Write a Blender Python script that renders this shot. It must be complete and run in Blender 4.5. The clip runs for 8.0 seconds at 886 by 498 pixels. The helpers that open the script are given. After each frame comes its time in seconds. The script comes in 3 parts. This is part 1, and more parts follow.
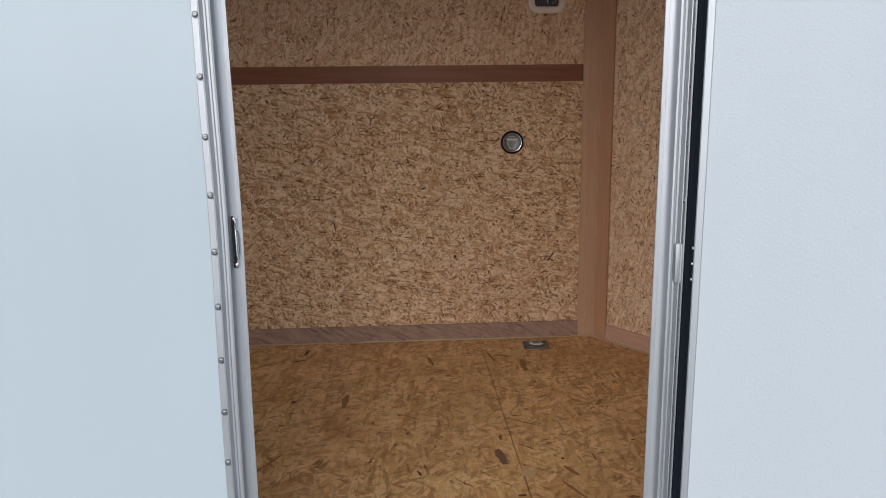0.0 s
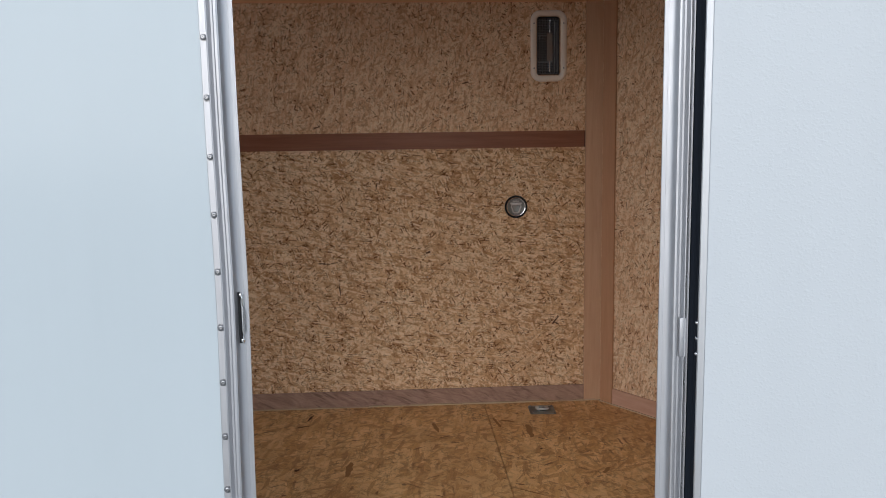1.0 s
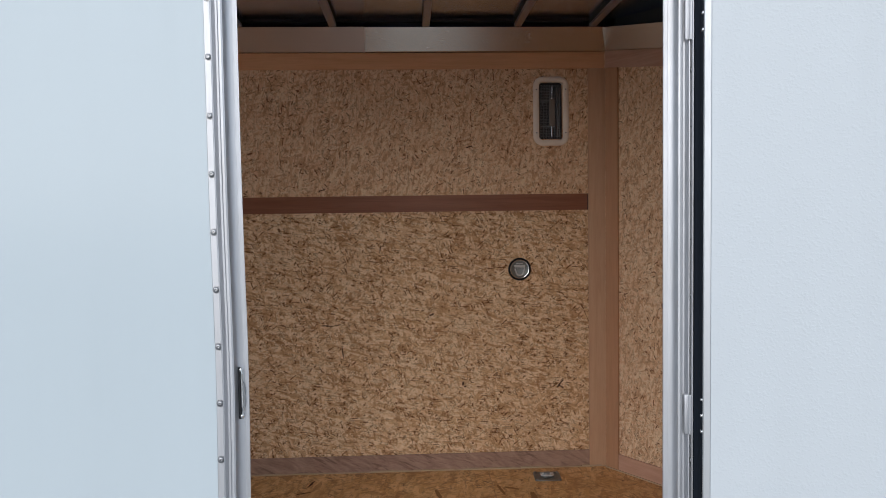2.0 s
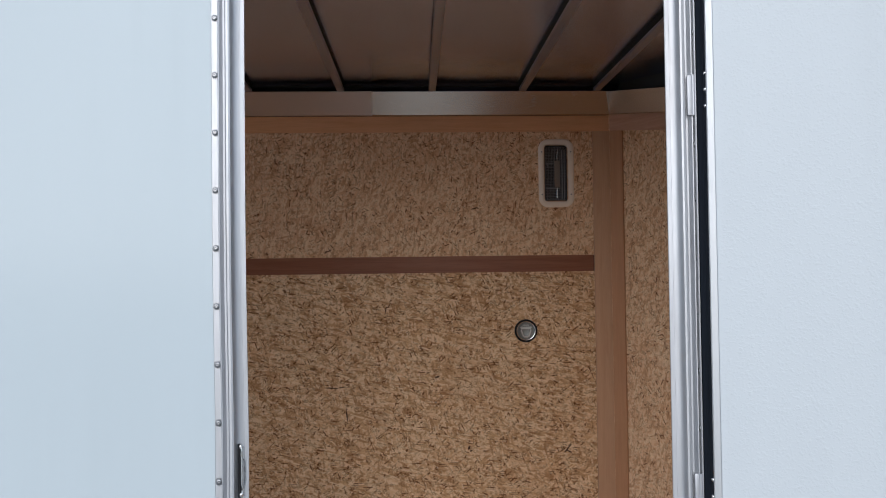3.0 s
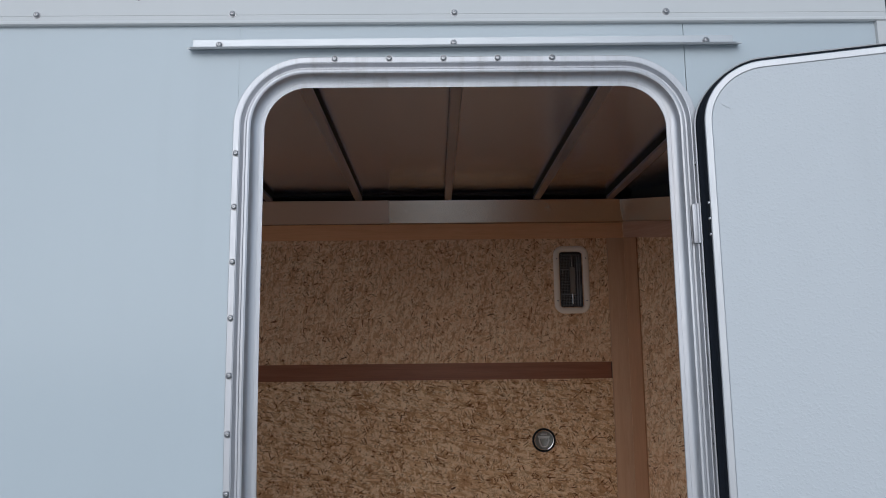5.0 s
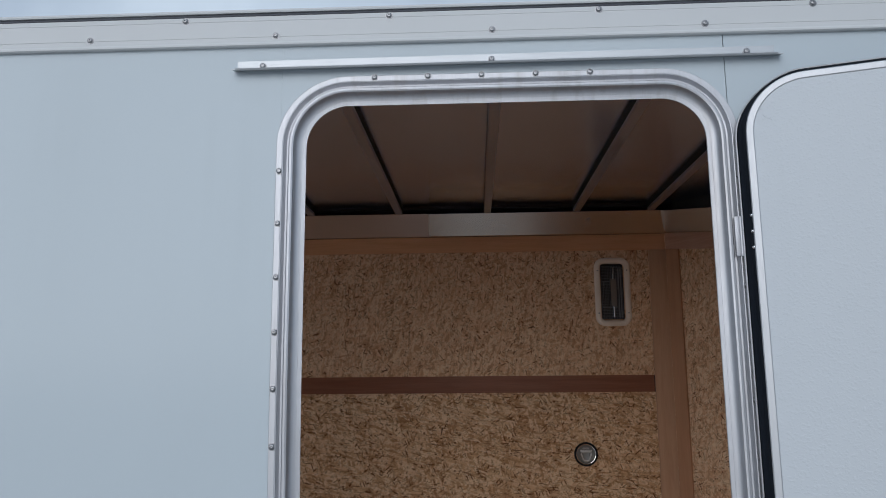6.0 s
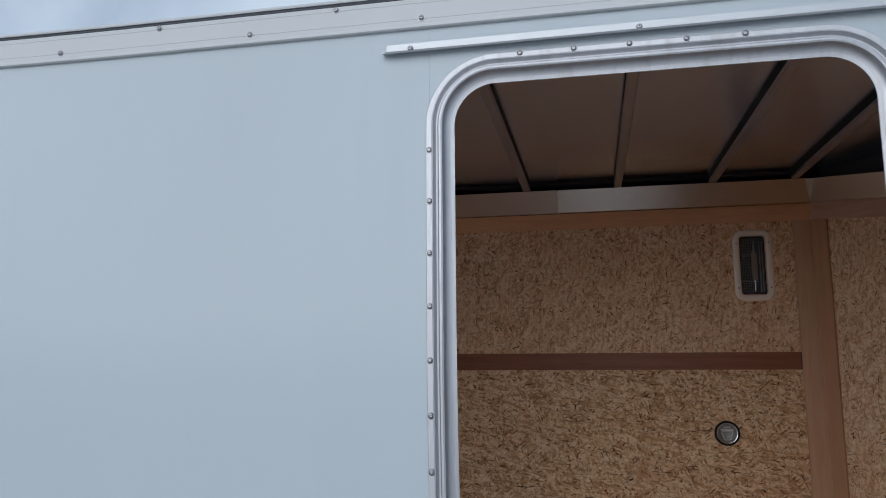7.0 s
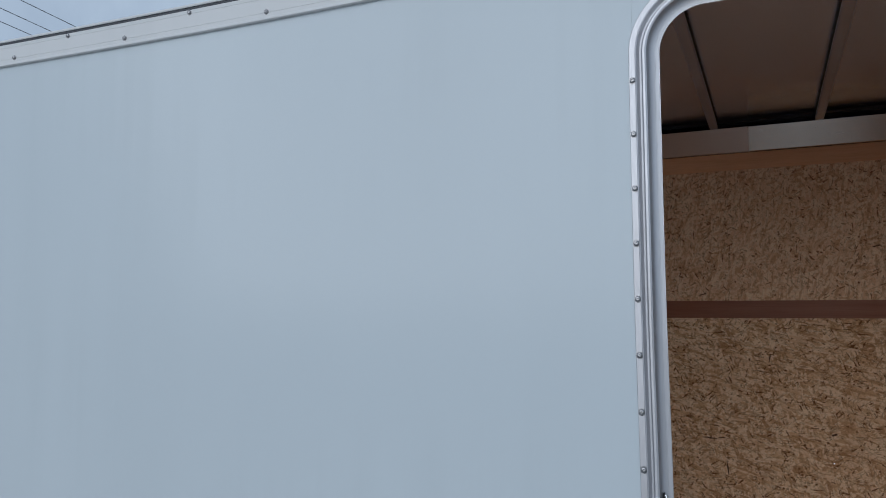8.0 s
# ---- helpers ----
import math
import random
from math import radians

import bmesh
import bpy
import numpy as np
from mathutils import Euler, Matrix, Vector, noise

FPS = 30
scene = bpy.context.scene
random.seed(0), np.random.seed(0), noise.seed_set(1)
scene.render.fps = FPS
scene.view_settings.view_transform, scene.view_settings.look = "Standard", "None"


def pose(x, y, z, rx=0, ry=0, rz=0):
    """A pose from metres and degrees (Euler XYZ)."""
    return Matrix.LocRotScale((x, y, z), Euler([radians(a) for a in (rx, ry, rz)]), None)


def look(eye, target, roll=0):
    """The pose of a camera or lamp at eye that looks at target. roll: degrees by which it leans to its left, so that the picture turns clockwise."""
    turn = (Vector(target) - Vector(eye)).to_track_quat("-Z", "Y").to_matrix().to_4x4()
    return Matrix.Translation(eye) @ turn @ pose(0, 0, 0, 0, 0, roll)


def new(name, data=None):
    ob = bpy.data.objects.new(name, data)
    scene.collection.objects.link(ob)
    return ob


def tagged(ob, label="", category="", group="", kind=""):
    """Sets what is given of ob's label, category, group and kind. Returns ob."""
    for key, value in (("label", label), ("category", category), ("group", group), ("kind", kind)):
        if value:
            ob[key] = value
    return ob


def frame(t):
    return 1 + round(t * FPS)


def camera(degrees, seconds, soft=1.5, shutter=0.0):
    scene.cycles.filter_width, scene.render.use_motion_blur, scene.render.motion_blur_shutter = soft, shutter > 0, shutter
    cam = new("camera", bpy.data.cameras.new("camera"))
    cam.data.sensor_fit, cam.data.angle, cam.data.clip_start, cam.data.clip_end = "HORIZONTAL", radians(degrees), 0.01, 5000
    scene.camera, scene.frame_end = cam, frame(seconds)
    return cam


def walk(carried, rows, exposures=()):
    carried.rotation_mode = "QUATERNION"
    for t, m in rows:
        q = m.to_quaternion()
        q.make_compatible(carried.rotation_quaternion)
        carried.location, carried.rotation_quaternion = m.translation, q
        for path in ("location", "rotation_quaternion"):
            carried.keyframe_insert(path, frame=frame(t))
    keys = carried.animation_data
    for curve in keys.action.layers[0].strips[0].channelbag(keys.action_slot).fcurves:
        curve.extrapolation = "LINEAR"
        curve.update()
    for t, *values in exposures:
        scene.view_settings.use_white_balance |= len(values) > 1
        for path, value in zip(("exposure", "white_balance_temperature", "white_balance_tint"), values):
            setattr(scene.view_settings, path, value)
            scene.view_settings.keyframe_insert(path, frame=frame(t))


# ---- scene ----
cam = camera(62.1, 8.0, 1.0)
PATH = [
    (0, (0.338, -1.312, 1.646), (0.448, 0.646, 1.252), -0.7),
    (0.5, (0.337, -1.314, 1.663), (0.442, 0.657, 1.344), -0.8),
    (1, (0.339, -1.319, 1.682), (0.439, 0.663, 1.439), -0.9),
    (1.5, (0.343, -1.318, 1.7), (0.438, 0.673, 1.531), -0.8),
    (1.7, (0.344, -1.318, 1.708), (0.437, 0.675, 1.568), -0.8),
    (2.8, (0.350, -1.308, 1.749), (0.427, 0.690, 1.767), -0.7),
    (3, (0.351, -1.308, 1.757), (0.424, 0.691, 1.804), -0.7),
    (3.5, (0.351, -1.312, 1.775), (0.414, 0.683, 1.895), -0.7),
    (4, (0.355, -1.319, 1.794), (0.407, 0.672, 1.984), -0.7),
    (4.5, (0.362, -1.326, 1.81), (0.4, 0.658, 2.061), -0.6),
    (4.7, (0.364, -1.328, 1.813), (0.397, 0.654, 2.085), -0.6),
    (5.8, (0.370, -1.340, 1.821), (0.321, 0.631, 2.154), -0.6),
    (6, (0.368, -1.343, 1.82), (0.283, 0.627, 2.151), -0.5),
    (6.5, (0.345, -1.357, 1.813), (0.131, 0.607, 2.129), -0.5),
    (7, (0.303, -1.368, 1.807), (-0.091, 0.572, 2.087), -0.4),
    (7.5, (0.259, -1.375, 1.797), (-0.35, 0.517, 2.023), -0.2),
    (8, (0.221, -1.377, 1.781), (-0.588, 0.446, 1.937), -0.2),
]
walk(cam, [(t, look(eye, target, roll)) for t, eye, target, roll in PATH],
     exposures=((0, 0.44, 6500, 10), (1.5, 0.46, 6490, 10), (3, 0.44, 6380, 10), (3.5, 0.40, 6310, 10), (4.5, 0.15, 6210, 10), (6.0, -0.12, 6210, 10), (6.5, -0.12, 6190, 10), (7.0, -0.08, 6150, 10), (8.0, -0.19, 6030, 9)))

# ---- world, sun and exposure ----
world = bpy.data.worlds.new("overcast_sky")
scene.world = world
world.use_nodes = True
wn, wl = world.node_tree.nodes, world.node_tree.links
wn.clear()
sky = wn.new("ShaderNodeTexSky")
sky.sky_type = "NISHITA"
sky.sun_disc = False
sky.sun_elevation = radians(22)
sky.sun_rotation = radians(197)
w_coord = wn.new("ShaderNodeTexCoord")
cloud = wn.new("ShaderNodeTexNoise")
cloud.inputs["Scale"].default_value = 2.2
cloud.inputs["Detail"].default_value = 7
cloud.inputs["Roughness"].default_value = 0.55
cloud.inputs["Distortion"].default_value = 0.4
cramp = wn.new("ShaderNodeValToRGB")
cramp.color_ramp.elements[0].position, cramp.color_ramp.elements[0].color = 0.32, (5.8, 7.0, 8.6, 1)
cramp.color_ramp.elements[1].position, cramp.color_ramp.elements[1].color = 0.68, (10.0, 11.5, 13.0, 1)
w_mix = wn.new("ShaderNodeMix")
w_mix.data_type = "RGBA"
w_mix.inputs["Factor"].default_value = 0.85
w_bg = wn.new("ShaderNodeBackground")
w_bg.inputs["Strength"].default_value = 0.078
w_out = wn.new("ShaderNodeOutputWorld")
wl.new(w_coord.outputs["Generated"], cloud.inputs["Vector"])
wl.new(cloud.outputs["Fac"], cramp.inputs["Fac"])
wl.new(sky.outputs["Color"], w_mix.inputs["A"])
wl.new(cramp.outputs["Color"], w_mix.inputs["B"])
w_up = wn.new("ShaderNodeSeparateXYZ")
w_rise = wn.new("ShaderNodeMapRange")
w_rise.inputs["From Min"].default_value, w_rise.inputs["From Max"].default_value = 0.0, 1.0
w_rise.inputs["To Min"].default_value, w_rise.inputs["To Max"].default_value = 1.02, 0.80
w_grow = wn.new("ShaderNodeVectorMath")
w_grow.operation = "SCALE"
wl.new(w_coord.outputs["Generated"], w_up.inputs[0])
wl.new(w_up.outputs["Z"], w_rise.inputs["Value"])
wl.new(w_mix.outputs["Result"], w_grow.inputs[0])
wl.new(w_rise.outputs[0], w_grow.inputs["Scale"])
wl.new(w_grow.outputs[0], w_bg.inputs["Color"])
wl.new(w_bg.outputs["Background"], w_out.inputs["Surface"])

sun = new("sun", bpy.data.lights.new("sun", "SUN"))
sun.data.energy = 1.55
sun.data.angle = radians(60)
sun.data.color = (1.0, 0.985, 0.97)
sun.matrix_world = look((-2.6, -8.5, 4.0), (0, 0, 1))


# ---- materials ----
class Net:
    """A small writer of node trees."""

    def __init__(self, name):
        self.mat = bpy.data.materials.new(name)
        self.mat.use_nodes = True
        self.nodes, self.links = self.mat.node_tree.nodes, self.mat.node_tree.links
        self.bsdf = self.nodes["Principled BSDF"]

    def put(self, socket, value):
        if hasattr(value, "links"):
            self.links.new(value, socket)
        elif value is not None:
            socket.default_value = value

    def math(self, op, a, b=None, clamp=False):
        n = self.nodes.new("ShaderNodeMath")
        n.operation, n.use_clamp = op, clamp
        self.put(n.inputs[0], a)
        self.put(n.inputs[1], b)
        return n.outputs[0]

    def coords(self, axes="xy", turn=0.0):
        """Object coordinates laid out flat: the two axes named, turned by degrees."""
        tc = self.nodes.new("ShaderNodeTexCoord")
        sp = self.nodes.new("ShaderNodeSeparateXYZ")
        self.links.new(tc.outputs["Object"], sp.inputs[0])
        if axes == "xyz":
            return tc.outputs["Object"]
        cb = self.nodes.new("ShaderNodeCombineXYZ")
        for i, a in enumerate(axes):
            self.links.new(sp.outputs["xyz".index(a)], cb.inputs[i])
        return self.mapped(cb.outputs[0], (1, 1, 1), turn)

    def mapped(self, vec, scale, turn=0.0, shift=(0, 0, 0)):
        m = self.nodes.new("ShaderNodeMapping")
        m.vector_type = "POINT"
        self.links.new(vec, m.inputs["Vector"])
        m.inputs["Scale"].default_value = (1, 1, 1)
        m.inputs["Rotation"].default_value = (0, 0, radians(turn))
        m.inputs["Location"].default_value = shift
        if tuple(scale) == (1, 1, 1):
            return m.outputs[0]
        s = self.nodes.new("ShaderNodeMapping")
        self.links.new(m.outputs[0], s.inputs["Vector"])
        s.inputs["Scale"].default_value = scale
        return s.outputs[0]

    def noise(self, vec, scale, detail=3, rough=0.5, distort=0.0):
        n = self.nodes.new("ShaderNodeTexNoise")
        self.links.new(vec, n.inputs["Vector"])
        n.inputs["Scale"].default_value = scale
        n.inputs["Detail"].default_value = detail
        n.inputs["Roughness"].default_value = rough
        n.inputs["Distortion"].default_value = distort
        return n

    def cells(self, vec, feature="F1", randomness=1.0):
        n = self.nodes.new("ShaderNodeTexVoronoi")
        n.voronoi_dimensions, n.feature = "2D", feature
        self.links.new(vec, n.inputs["Vector"])
        n.inputs["Scale"].default_value = 1.0
        n.inputs["Randomness"].default_value = randomness
        return n

    def ramp(self, fac, *stops):
        r = self.nodes.new("ShaderNodeValToRGB")
        self.put(r.inputs["Fac"], fac)
        els = r.color_ramp.elements
        while len(els) < len(stops):
            els.new(0.5)
        for e, (p, c) in zip(els, stops):
            e.position = p
            e.color = (*c, 1) if len(c) == 3 else c
        return r.outputs["Color"]

    def step(self, value, lo, hi):
        n = self.nodes.new("ShaderNodeMapRange")
        self.put(n.inputs["Value"], value)
        n.inputs["From Min"].default_value, n.inputs["From Max"].default_value = lo, hi
        n.clamp = True
        return n.outputs[0]

    def mix(self, fac, a, b, blend="MIX"):
        n = self.nodes.new("ShaderNodeMix")
        n.data_type, n.blend_type = "RGBA", blend
        self.put(n.inputs["Factor"], fac)
        for s, v in (("A", a), ("B", b)):
            self.put(n.inputs[s], (*v, 1) if isinstance(v, tuple) and len(v) == 3 else v)
        return n.outputs["Result"]

    def bump(self, height, strength, distance, under=None):
        b = self.nodes.new("ShaderNodeBump")
        self.put(b.inputs["Height"], height)
        b.inputs["Strength"].default_value = strength
        b.inputs["Distance"].default_value = distance
        if under is not None:
            self.links.new(under, b.inputs["Normal"])
        self.links.new(b.outputs[0], self.bsdf.inputs["Normal"])
        return b.outputs[0]

    def finish(self, color=None, rough=None, metal=None, coat=None, spec=None):
        for s, v in (("Base Color", color), ("Roughness", rough), ("Metallic", metal), ("Coat Weight", coat), ("Specular IOR Level", spec)):
            if v is not None:
                self.put(self.bsdf.inputs[s], (*v, 1) if isinstance(v, tuple) and len(v) == 3 else v)
        return self.mat


def channel(net, color, i):
    s = net.nodes.new("ShaderNodeSeparateColor")
    net.links.new(color, s.inputs[0])
    return s.outputs[i]


def strand_board(name, axes, low, mid, high, dark, size=1.0, long=1.0, lay=0.0, rough=0.7, sliver=0.5, contrast=0.55, rare=0.8, blotch=0.25, gloss=0.35):
    """Pressed strand board: overlapping flakes at several turns, dark slivers, stains."""
    n = Net(name)
    uv = n.coords(axes)
    warp = n.noise(uv, 14 / size, 3, 0.55)
    w = n.nodes.new("ShaderNodeVectorMath")
    w.operation = "MULTIPLY_ADD"
    n.links.new(warp.outputs["Color"], w.inputs[0])
    w.inputs[1].default_value = (0.02 * size, 0.02 * size, 0)
    n.links.new(uv, w.inputs[2])
    vec = w.outputs[0]
    cloudy = n.noise(uv, 5 / size, 4, 0.6)
    col = n.ramp(cloudy.outputs["Fac"], (0.3, low), (0.5, mid), (0.72, high))
    height = None
    layers = [(t, 11, 60, 0.5) for t in (2, 26, -30, 58, -64, 90)] + [(t, 24, 105, 0.56) for t in (-6, 36, -42, 76, 14)]
    for k, (turn, sx, sy, share) in enumerate(layers):
        p = n.mapped(vec, (sx / (size * long), sy / size, 1), turn + lay, (k * 3.7, k * 1.9, 0))
        c = n.cells(p)
        r, g, b = (channel(n, c.outputs["Color"], i) for i in range(3))
        seen = n.math("MULTIPLY", n.step(r, share, share + 0.03), n.step(c.outputs["Distance"], 0.74, 0.64))
        grain = n.noise(n.mapped(p, (0.5, 6.5, 1)), 1.3, 2, 0.6)
        tone = n.math("ADD", n.math("MULTIPLY", g, 0.62), n.math("MULTIPLY", grain.outputs["Fac"], 0.62))
        flake = n.ramp(tone, (0.28, low), (0.53, mid), (0.82, high))
        col = n.mix(n.math("MULTIPLY", seen, contrast), col, flake)
        h = n.math("MULTIPLY", seen, b)
        height = h if height is None else n.math("ADD", height, h)
    # ragged darker strands in loose clumps, several ways round
    for k, (turn, sx, sy) in enumerate(((5, 17, 78), (48, 24, 84), (-36, 22, 92), (92, 30, 80), (20, 46, 130))):
        wisp = n.noise(n.mapped(vec, (sx / (size * long), sy / size, 1), turn + lay, (k * 4.1, k * 7.3, 0)), 1.0, 4, 0.66, 0.7)
        patch = n.noise(n.mapped(uv, (1, 1.7, 1), lay, (k * 2.7, k * 1.3, 0)), (6 + 3 * k) / size, 3, 0.6)
        on = n.math("MULTIPLY", n.step(wisp.outputs["Fac"], 0.565, 0.605), n.step(patch.outputs["Fac"], 0.40, 0.60))
        col = n.mix(n.math("MULTIPLY", on, 0.78 * contrast), col, tuple(c * 0.78 for c in low))
    pale = n.noise(n.mapped(vec, (10 / size, 34 / size, 1), lay + 12, (9, 3, 0)), 1.0, 3, 0.6, 0.4)
    col = n.mix(n.math("MULTIPLY", n.step(pale.outputs["Fac"], 0.56, 0.66), 0.45 * contrast), col, high)
    for k, (turn, sx, sy) in enumerate(((3, 19, 150), (66, 26, 150), (-38, 24, 140), (24, 34, 130), (118, 44, 110), (-12, 75, 95))):
        p = n.mapped(vec, (sx / (size * long), sy / size, 1), turn + lay, (k * 5.3 + 1, k * 2.3, 0))
        c = n.cells(p)
        r, g = channel(n, c.outputs["Color"], 0), channel(n, c.outputs["Color"], 1)
        where = n.noise(uv, 7 / size + 2 * k, 4, 0.7)
        keep = n.math("MULTIPLY", n.step(r, rare, rare + 0.03), n.step(where.outputs["Fac"], 0.47, 0.58))
        ragged = n.math("ADD", c.outputs["Distance"], n.math("MULTIPLY", n.math("SUBTRACT", n.noise(uv, 150 / size, 3, 0.65).outputs["Fac"], 0.5), 1.3))
        thin = n.step(ragged, 0.40, 0.33)
        depth = n.math("ADD", n.math("MULTIPLY", n.math("POWER", g, 1.9), sliver), sliver * 0.2)
        col = n.mix(n.math("MULTIPLY", n.math("MULTIPLY", keep, thin), depth, True), col, dark)
    blot = n.noise(uv, 2.6, 4, 0.6)
    col = n.mix(n.math("MULTIPLY", n.step(blot.outputs["Fac"], 0.42, 0.68), blotch), col, low)
    fine = n.noise(uv, 420, 2, 0.6)
    col = n.mix(n.math("MULTIPLY", n.step(fine.outputs["Fac"], 0.5, 0.8), 0.2), col, low)
    n.bump(n.math("ADD", height, n.math("MULTIPLY", fine.outputs["Fac"], 0.4)), 0.28, 0.0012)
    return n.finish(col, n.math("ADD", rough, n.math("MULTIPLY", cloudy.outputs["Fac"], 0.12)), spec=gloss)


def plywood_strip(name, axes, a, b, dark, rough=0.55):
    """Thin brown hardwood plywood with a long fine grain along the first axis."""
    n = Net(name)
    uv = n.coords(axes)
    long = n.noise(n.mapped(uv, (1.6, 26, 1)), 2.0, 5, 0.6, 0.8)
    fine = n.noise(n.mapped(uv, (14, 420, 1)), 1.0, 3, 0.6)
    patch = n.noise(uv, 3.0, 3, 0.5)
    col = n.ramp(long.outputs["Fac"], (0.3, a), (0.7, b))
    col = n.mix(n.math("MULTIPLY", n.step(fine.outputs["Fac"], 0.5, 0.75), 0.35), col, dark)
    col = n.mix(n.math("MULTIPLY", n.step(patch.outputs["Fac"], 0.5, 0.75), 0.3), col, b)
    n.bump(fine.outputs["Fac"], 0.15, 0.0006)
    return n.finish(col, rough, spec=0.35)


def aged_plywood():
    """Greyed, water-marked plywood with slanting dark grain."""
    n = Net("aged_plywood")
    uv = n.coords("xz")
    swirl = n.noise(n.mapped(uv, (9, 30, 1), 24), 1.0, 4, 0.6, 1.6)
    grain = n.noise(n.mapped(uv, (30, 330, 1), 5), 1.0, 3, 0.6)
    far = n.noise(n.mapped(uv, (1.3, 0.2, 1)), 1.0, 2, 0.5)
    col = n.ramp(swirl.outputs["Fac"], (0.3, (0.25, 0.150, 0.112)), (0.52, (0.38, 0.235, 0.178)), (0.7, (0.46, 0.30, 0.225)))
    col = n.mix(n.math("MULTIPLY", n.step(grain.outputs["Fac"], 0.48, 0.72), 0.4), col, (0.19, 0.105, 0.075))
    line = n.noise(n.mapped(uv, (7, 60, 1), 28), 1.0, 3, 0.6, 0.5)
    col = n.mix(n.math("MULTIPLY", n.step(line.outputs["Fac"], 0.58, 0.66), 0.6), col, (0.13, 0.07, 0.05))
    col = n.mix(n.math("MULTIPLY", n.step(far.outputs["Fac"], 0.45, 0.65), 0.35), col, (0.50, 0.33, 0.24))
    n.bump(grain.outputs["Fac"], 0.15, 0.0006)
    return n.finish(col, 0.6, spec=0.3)


def painted_sheet(name, color, rough, pebble=0.0, wave=0.12):
    """White painted aluminium sheet: gloss, slight waviness, faint grime; or pebbled."""
    n = Net(name)
    xyz = n.coords("xyz")
    grime = n.noise(n.mapped(xyz, (2.2, 2.2, 0.6)), 1.0, 2, 0.5)
    col = n.mix(n.math("MULTIPLY", n.step(grime.outputs["Fac"], 0.35, 0.7), 0.35), color, tuple(c * 0.9 for c in color))
    streak = n.noise(n.mapped(xyz, (13, 13, 0.7)), 1.0, 3, 0.55)
    film = n.noise(n.mapped(xyz, (1.1, 1.1, 1.6)), 1.0, 3, 0.5)
    col = n.mix(n.math("MULTIPLY", n.math("MULTIPLY", n.step(streak.outputs["Fac"], 0.46, 0.72), n.step(film.outputs["Fac"], 0.44, 0.62)), 0.22), col, tuple(c * 0.84 for c in color))
    wavy = n.noise(n.mapped(xyz, (1.7, 1.7, 0.8)), 1.0, 1, 0.3)
    under = n.bump(wavy.outputs["Fac"], wave, 0.02)
    if pebble:
        peb = n.noise(xyz, 190, 2, 0.5)
        pits = n.noise(n.mapped(xyz, (1, 1, 1.6), 0), 75, 3, 0.5)
        hgt = n.math("ADD", n.step(peb.outputs["Fac"], 0.5, 0.72), n.math("MULTIPLY", n.step(pits.outputs["Fac"], 0.58, 0.74), 0.9))
        n.bump(hgt, pebble, 0.0012, under)
    else:
        fine = n.noise(xyz, 160, 2, 0.5)
        n.bump(fine.outputs["Fac"], 0.02, 0.001, under)
    smear = n.noise(xyz, 3, 2, 0.5)
    return n.finish(col, n.math("ADD", rough, n.math("MULTIPLY", smear.outputs["Fac"], 0.05)), spec=0.28)


def bare_metal(name, color, rough, stretch=(1, 1, 1), amount=0.2, bump=0.04, scale=60, stain=0.0):
    """Mill-finish metal with drawn lines along the axis least stretched."""
    n = Net(name)
    xyz = n.coords("xyz")
    lines = n.noise(n.mapped(xyz, stretch), scale, 4, 0.6)
    smear = n.noise(xyz, 7, 4, 0.6)
    col = n.mix(n.math("MULTIPLY", smear.outputs["Fac"], 0.3), color, tuple(c * 0.8 for c in color))
    drag = n.noise(n.mapped(xyz, tuple(c * 5 for c in stretch)), 1.6, 3, 0.6)
    col = n.mix(n.math("MULTIPLY", n.step(drag.outputs["Fac"], 0.48, 0.7), stain), col, (color[0] * 0.70, color[1] * 0.65, color[2] * 0.61))
    r = n.math("ADD", rough, n.math("MULTIPLY", n.math("SUBTRACT", lines.outputs["Fac"], 0.5), amount))
    r = n.math("ADD", r, n.math("MULTIPLY", smear.outputs["Fac"], 0.08))
    n.bump(lines.outputs["Fac"], bump, 0.001)
    return n.finish(col, r, 1.0)


def plain(name, color, rough, metal=0.0, vary=0.12, scale=25):
    n = Net(name)
    s = n.noise(n.coords("xyz"), scale, 4, 0.6)
    col = n.mix(n.math("MULTIPLY", s.outputs["Fac"], vary * 2), color, tuple(c * 0.7 for c in color))
    return n.finish(col, n.math("ADD", rough, n.math("MULTIPLY", s.outputs["Fac"], 0.1)), metal)


M_OSB_WALL = strand_board("wall_strand_board", "xz", (0.43, 0.224, 0.108), (0.74, 0.475, 0.27), (0.90, 0.69, 0.465), (0.15, 0.064, 0.026), 0.95, 1.1, 0, 0.62, 1.5, 0.92, 0.81, 0.12, 0.06)
# Pinker, smoother board; its colour is also lightened for the weak light high up.
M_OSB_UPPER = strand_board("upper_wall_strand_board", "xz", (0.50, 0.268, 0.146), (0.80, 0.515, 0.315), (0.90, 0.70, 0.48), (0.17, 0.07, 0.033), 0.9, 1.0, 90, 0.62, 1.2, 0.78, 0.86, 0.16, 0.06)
M_OSB_FLOOR = strand_board("floor_strand_board", "xy", (0.42, 0.20, 0.073), (0.69, 0.387, 0.152), (0.87, 0.57, 0.275), (0.16, 0.06, 0.02), 1.85, 1.2, 84, 0.38, 0.9, 0.84, 0.86, 0.42)
M_PLY = plywood_strip("brown_plywood", "xz", (0.52, 0.292, 0.20), (0.62, 0.375, 0.27), (0.36, 0.185, 0.12))
M_PLY_AGED = aged_plywood()
# Orange-brown strip under the cove, lightened to make up for missing light there.
M_PLY_TOP = plywood_strip("orange_brown_plywood", "xz", (0.70, 0.37, 0.195), (0.80, 0.455, 0.255), (0.50, 0.235, 0.115))
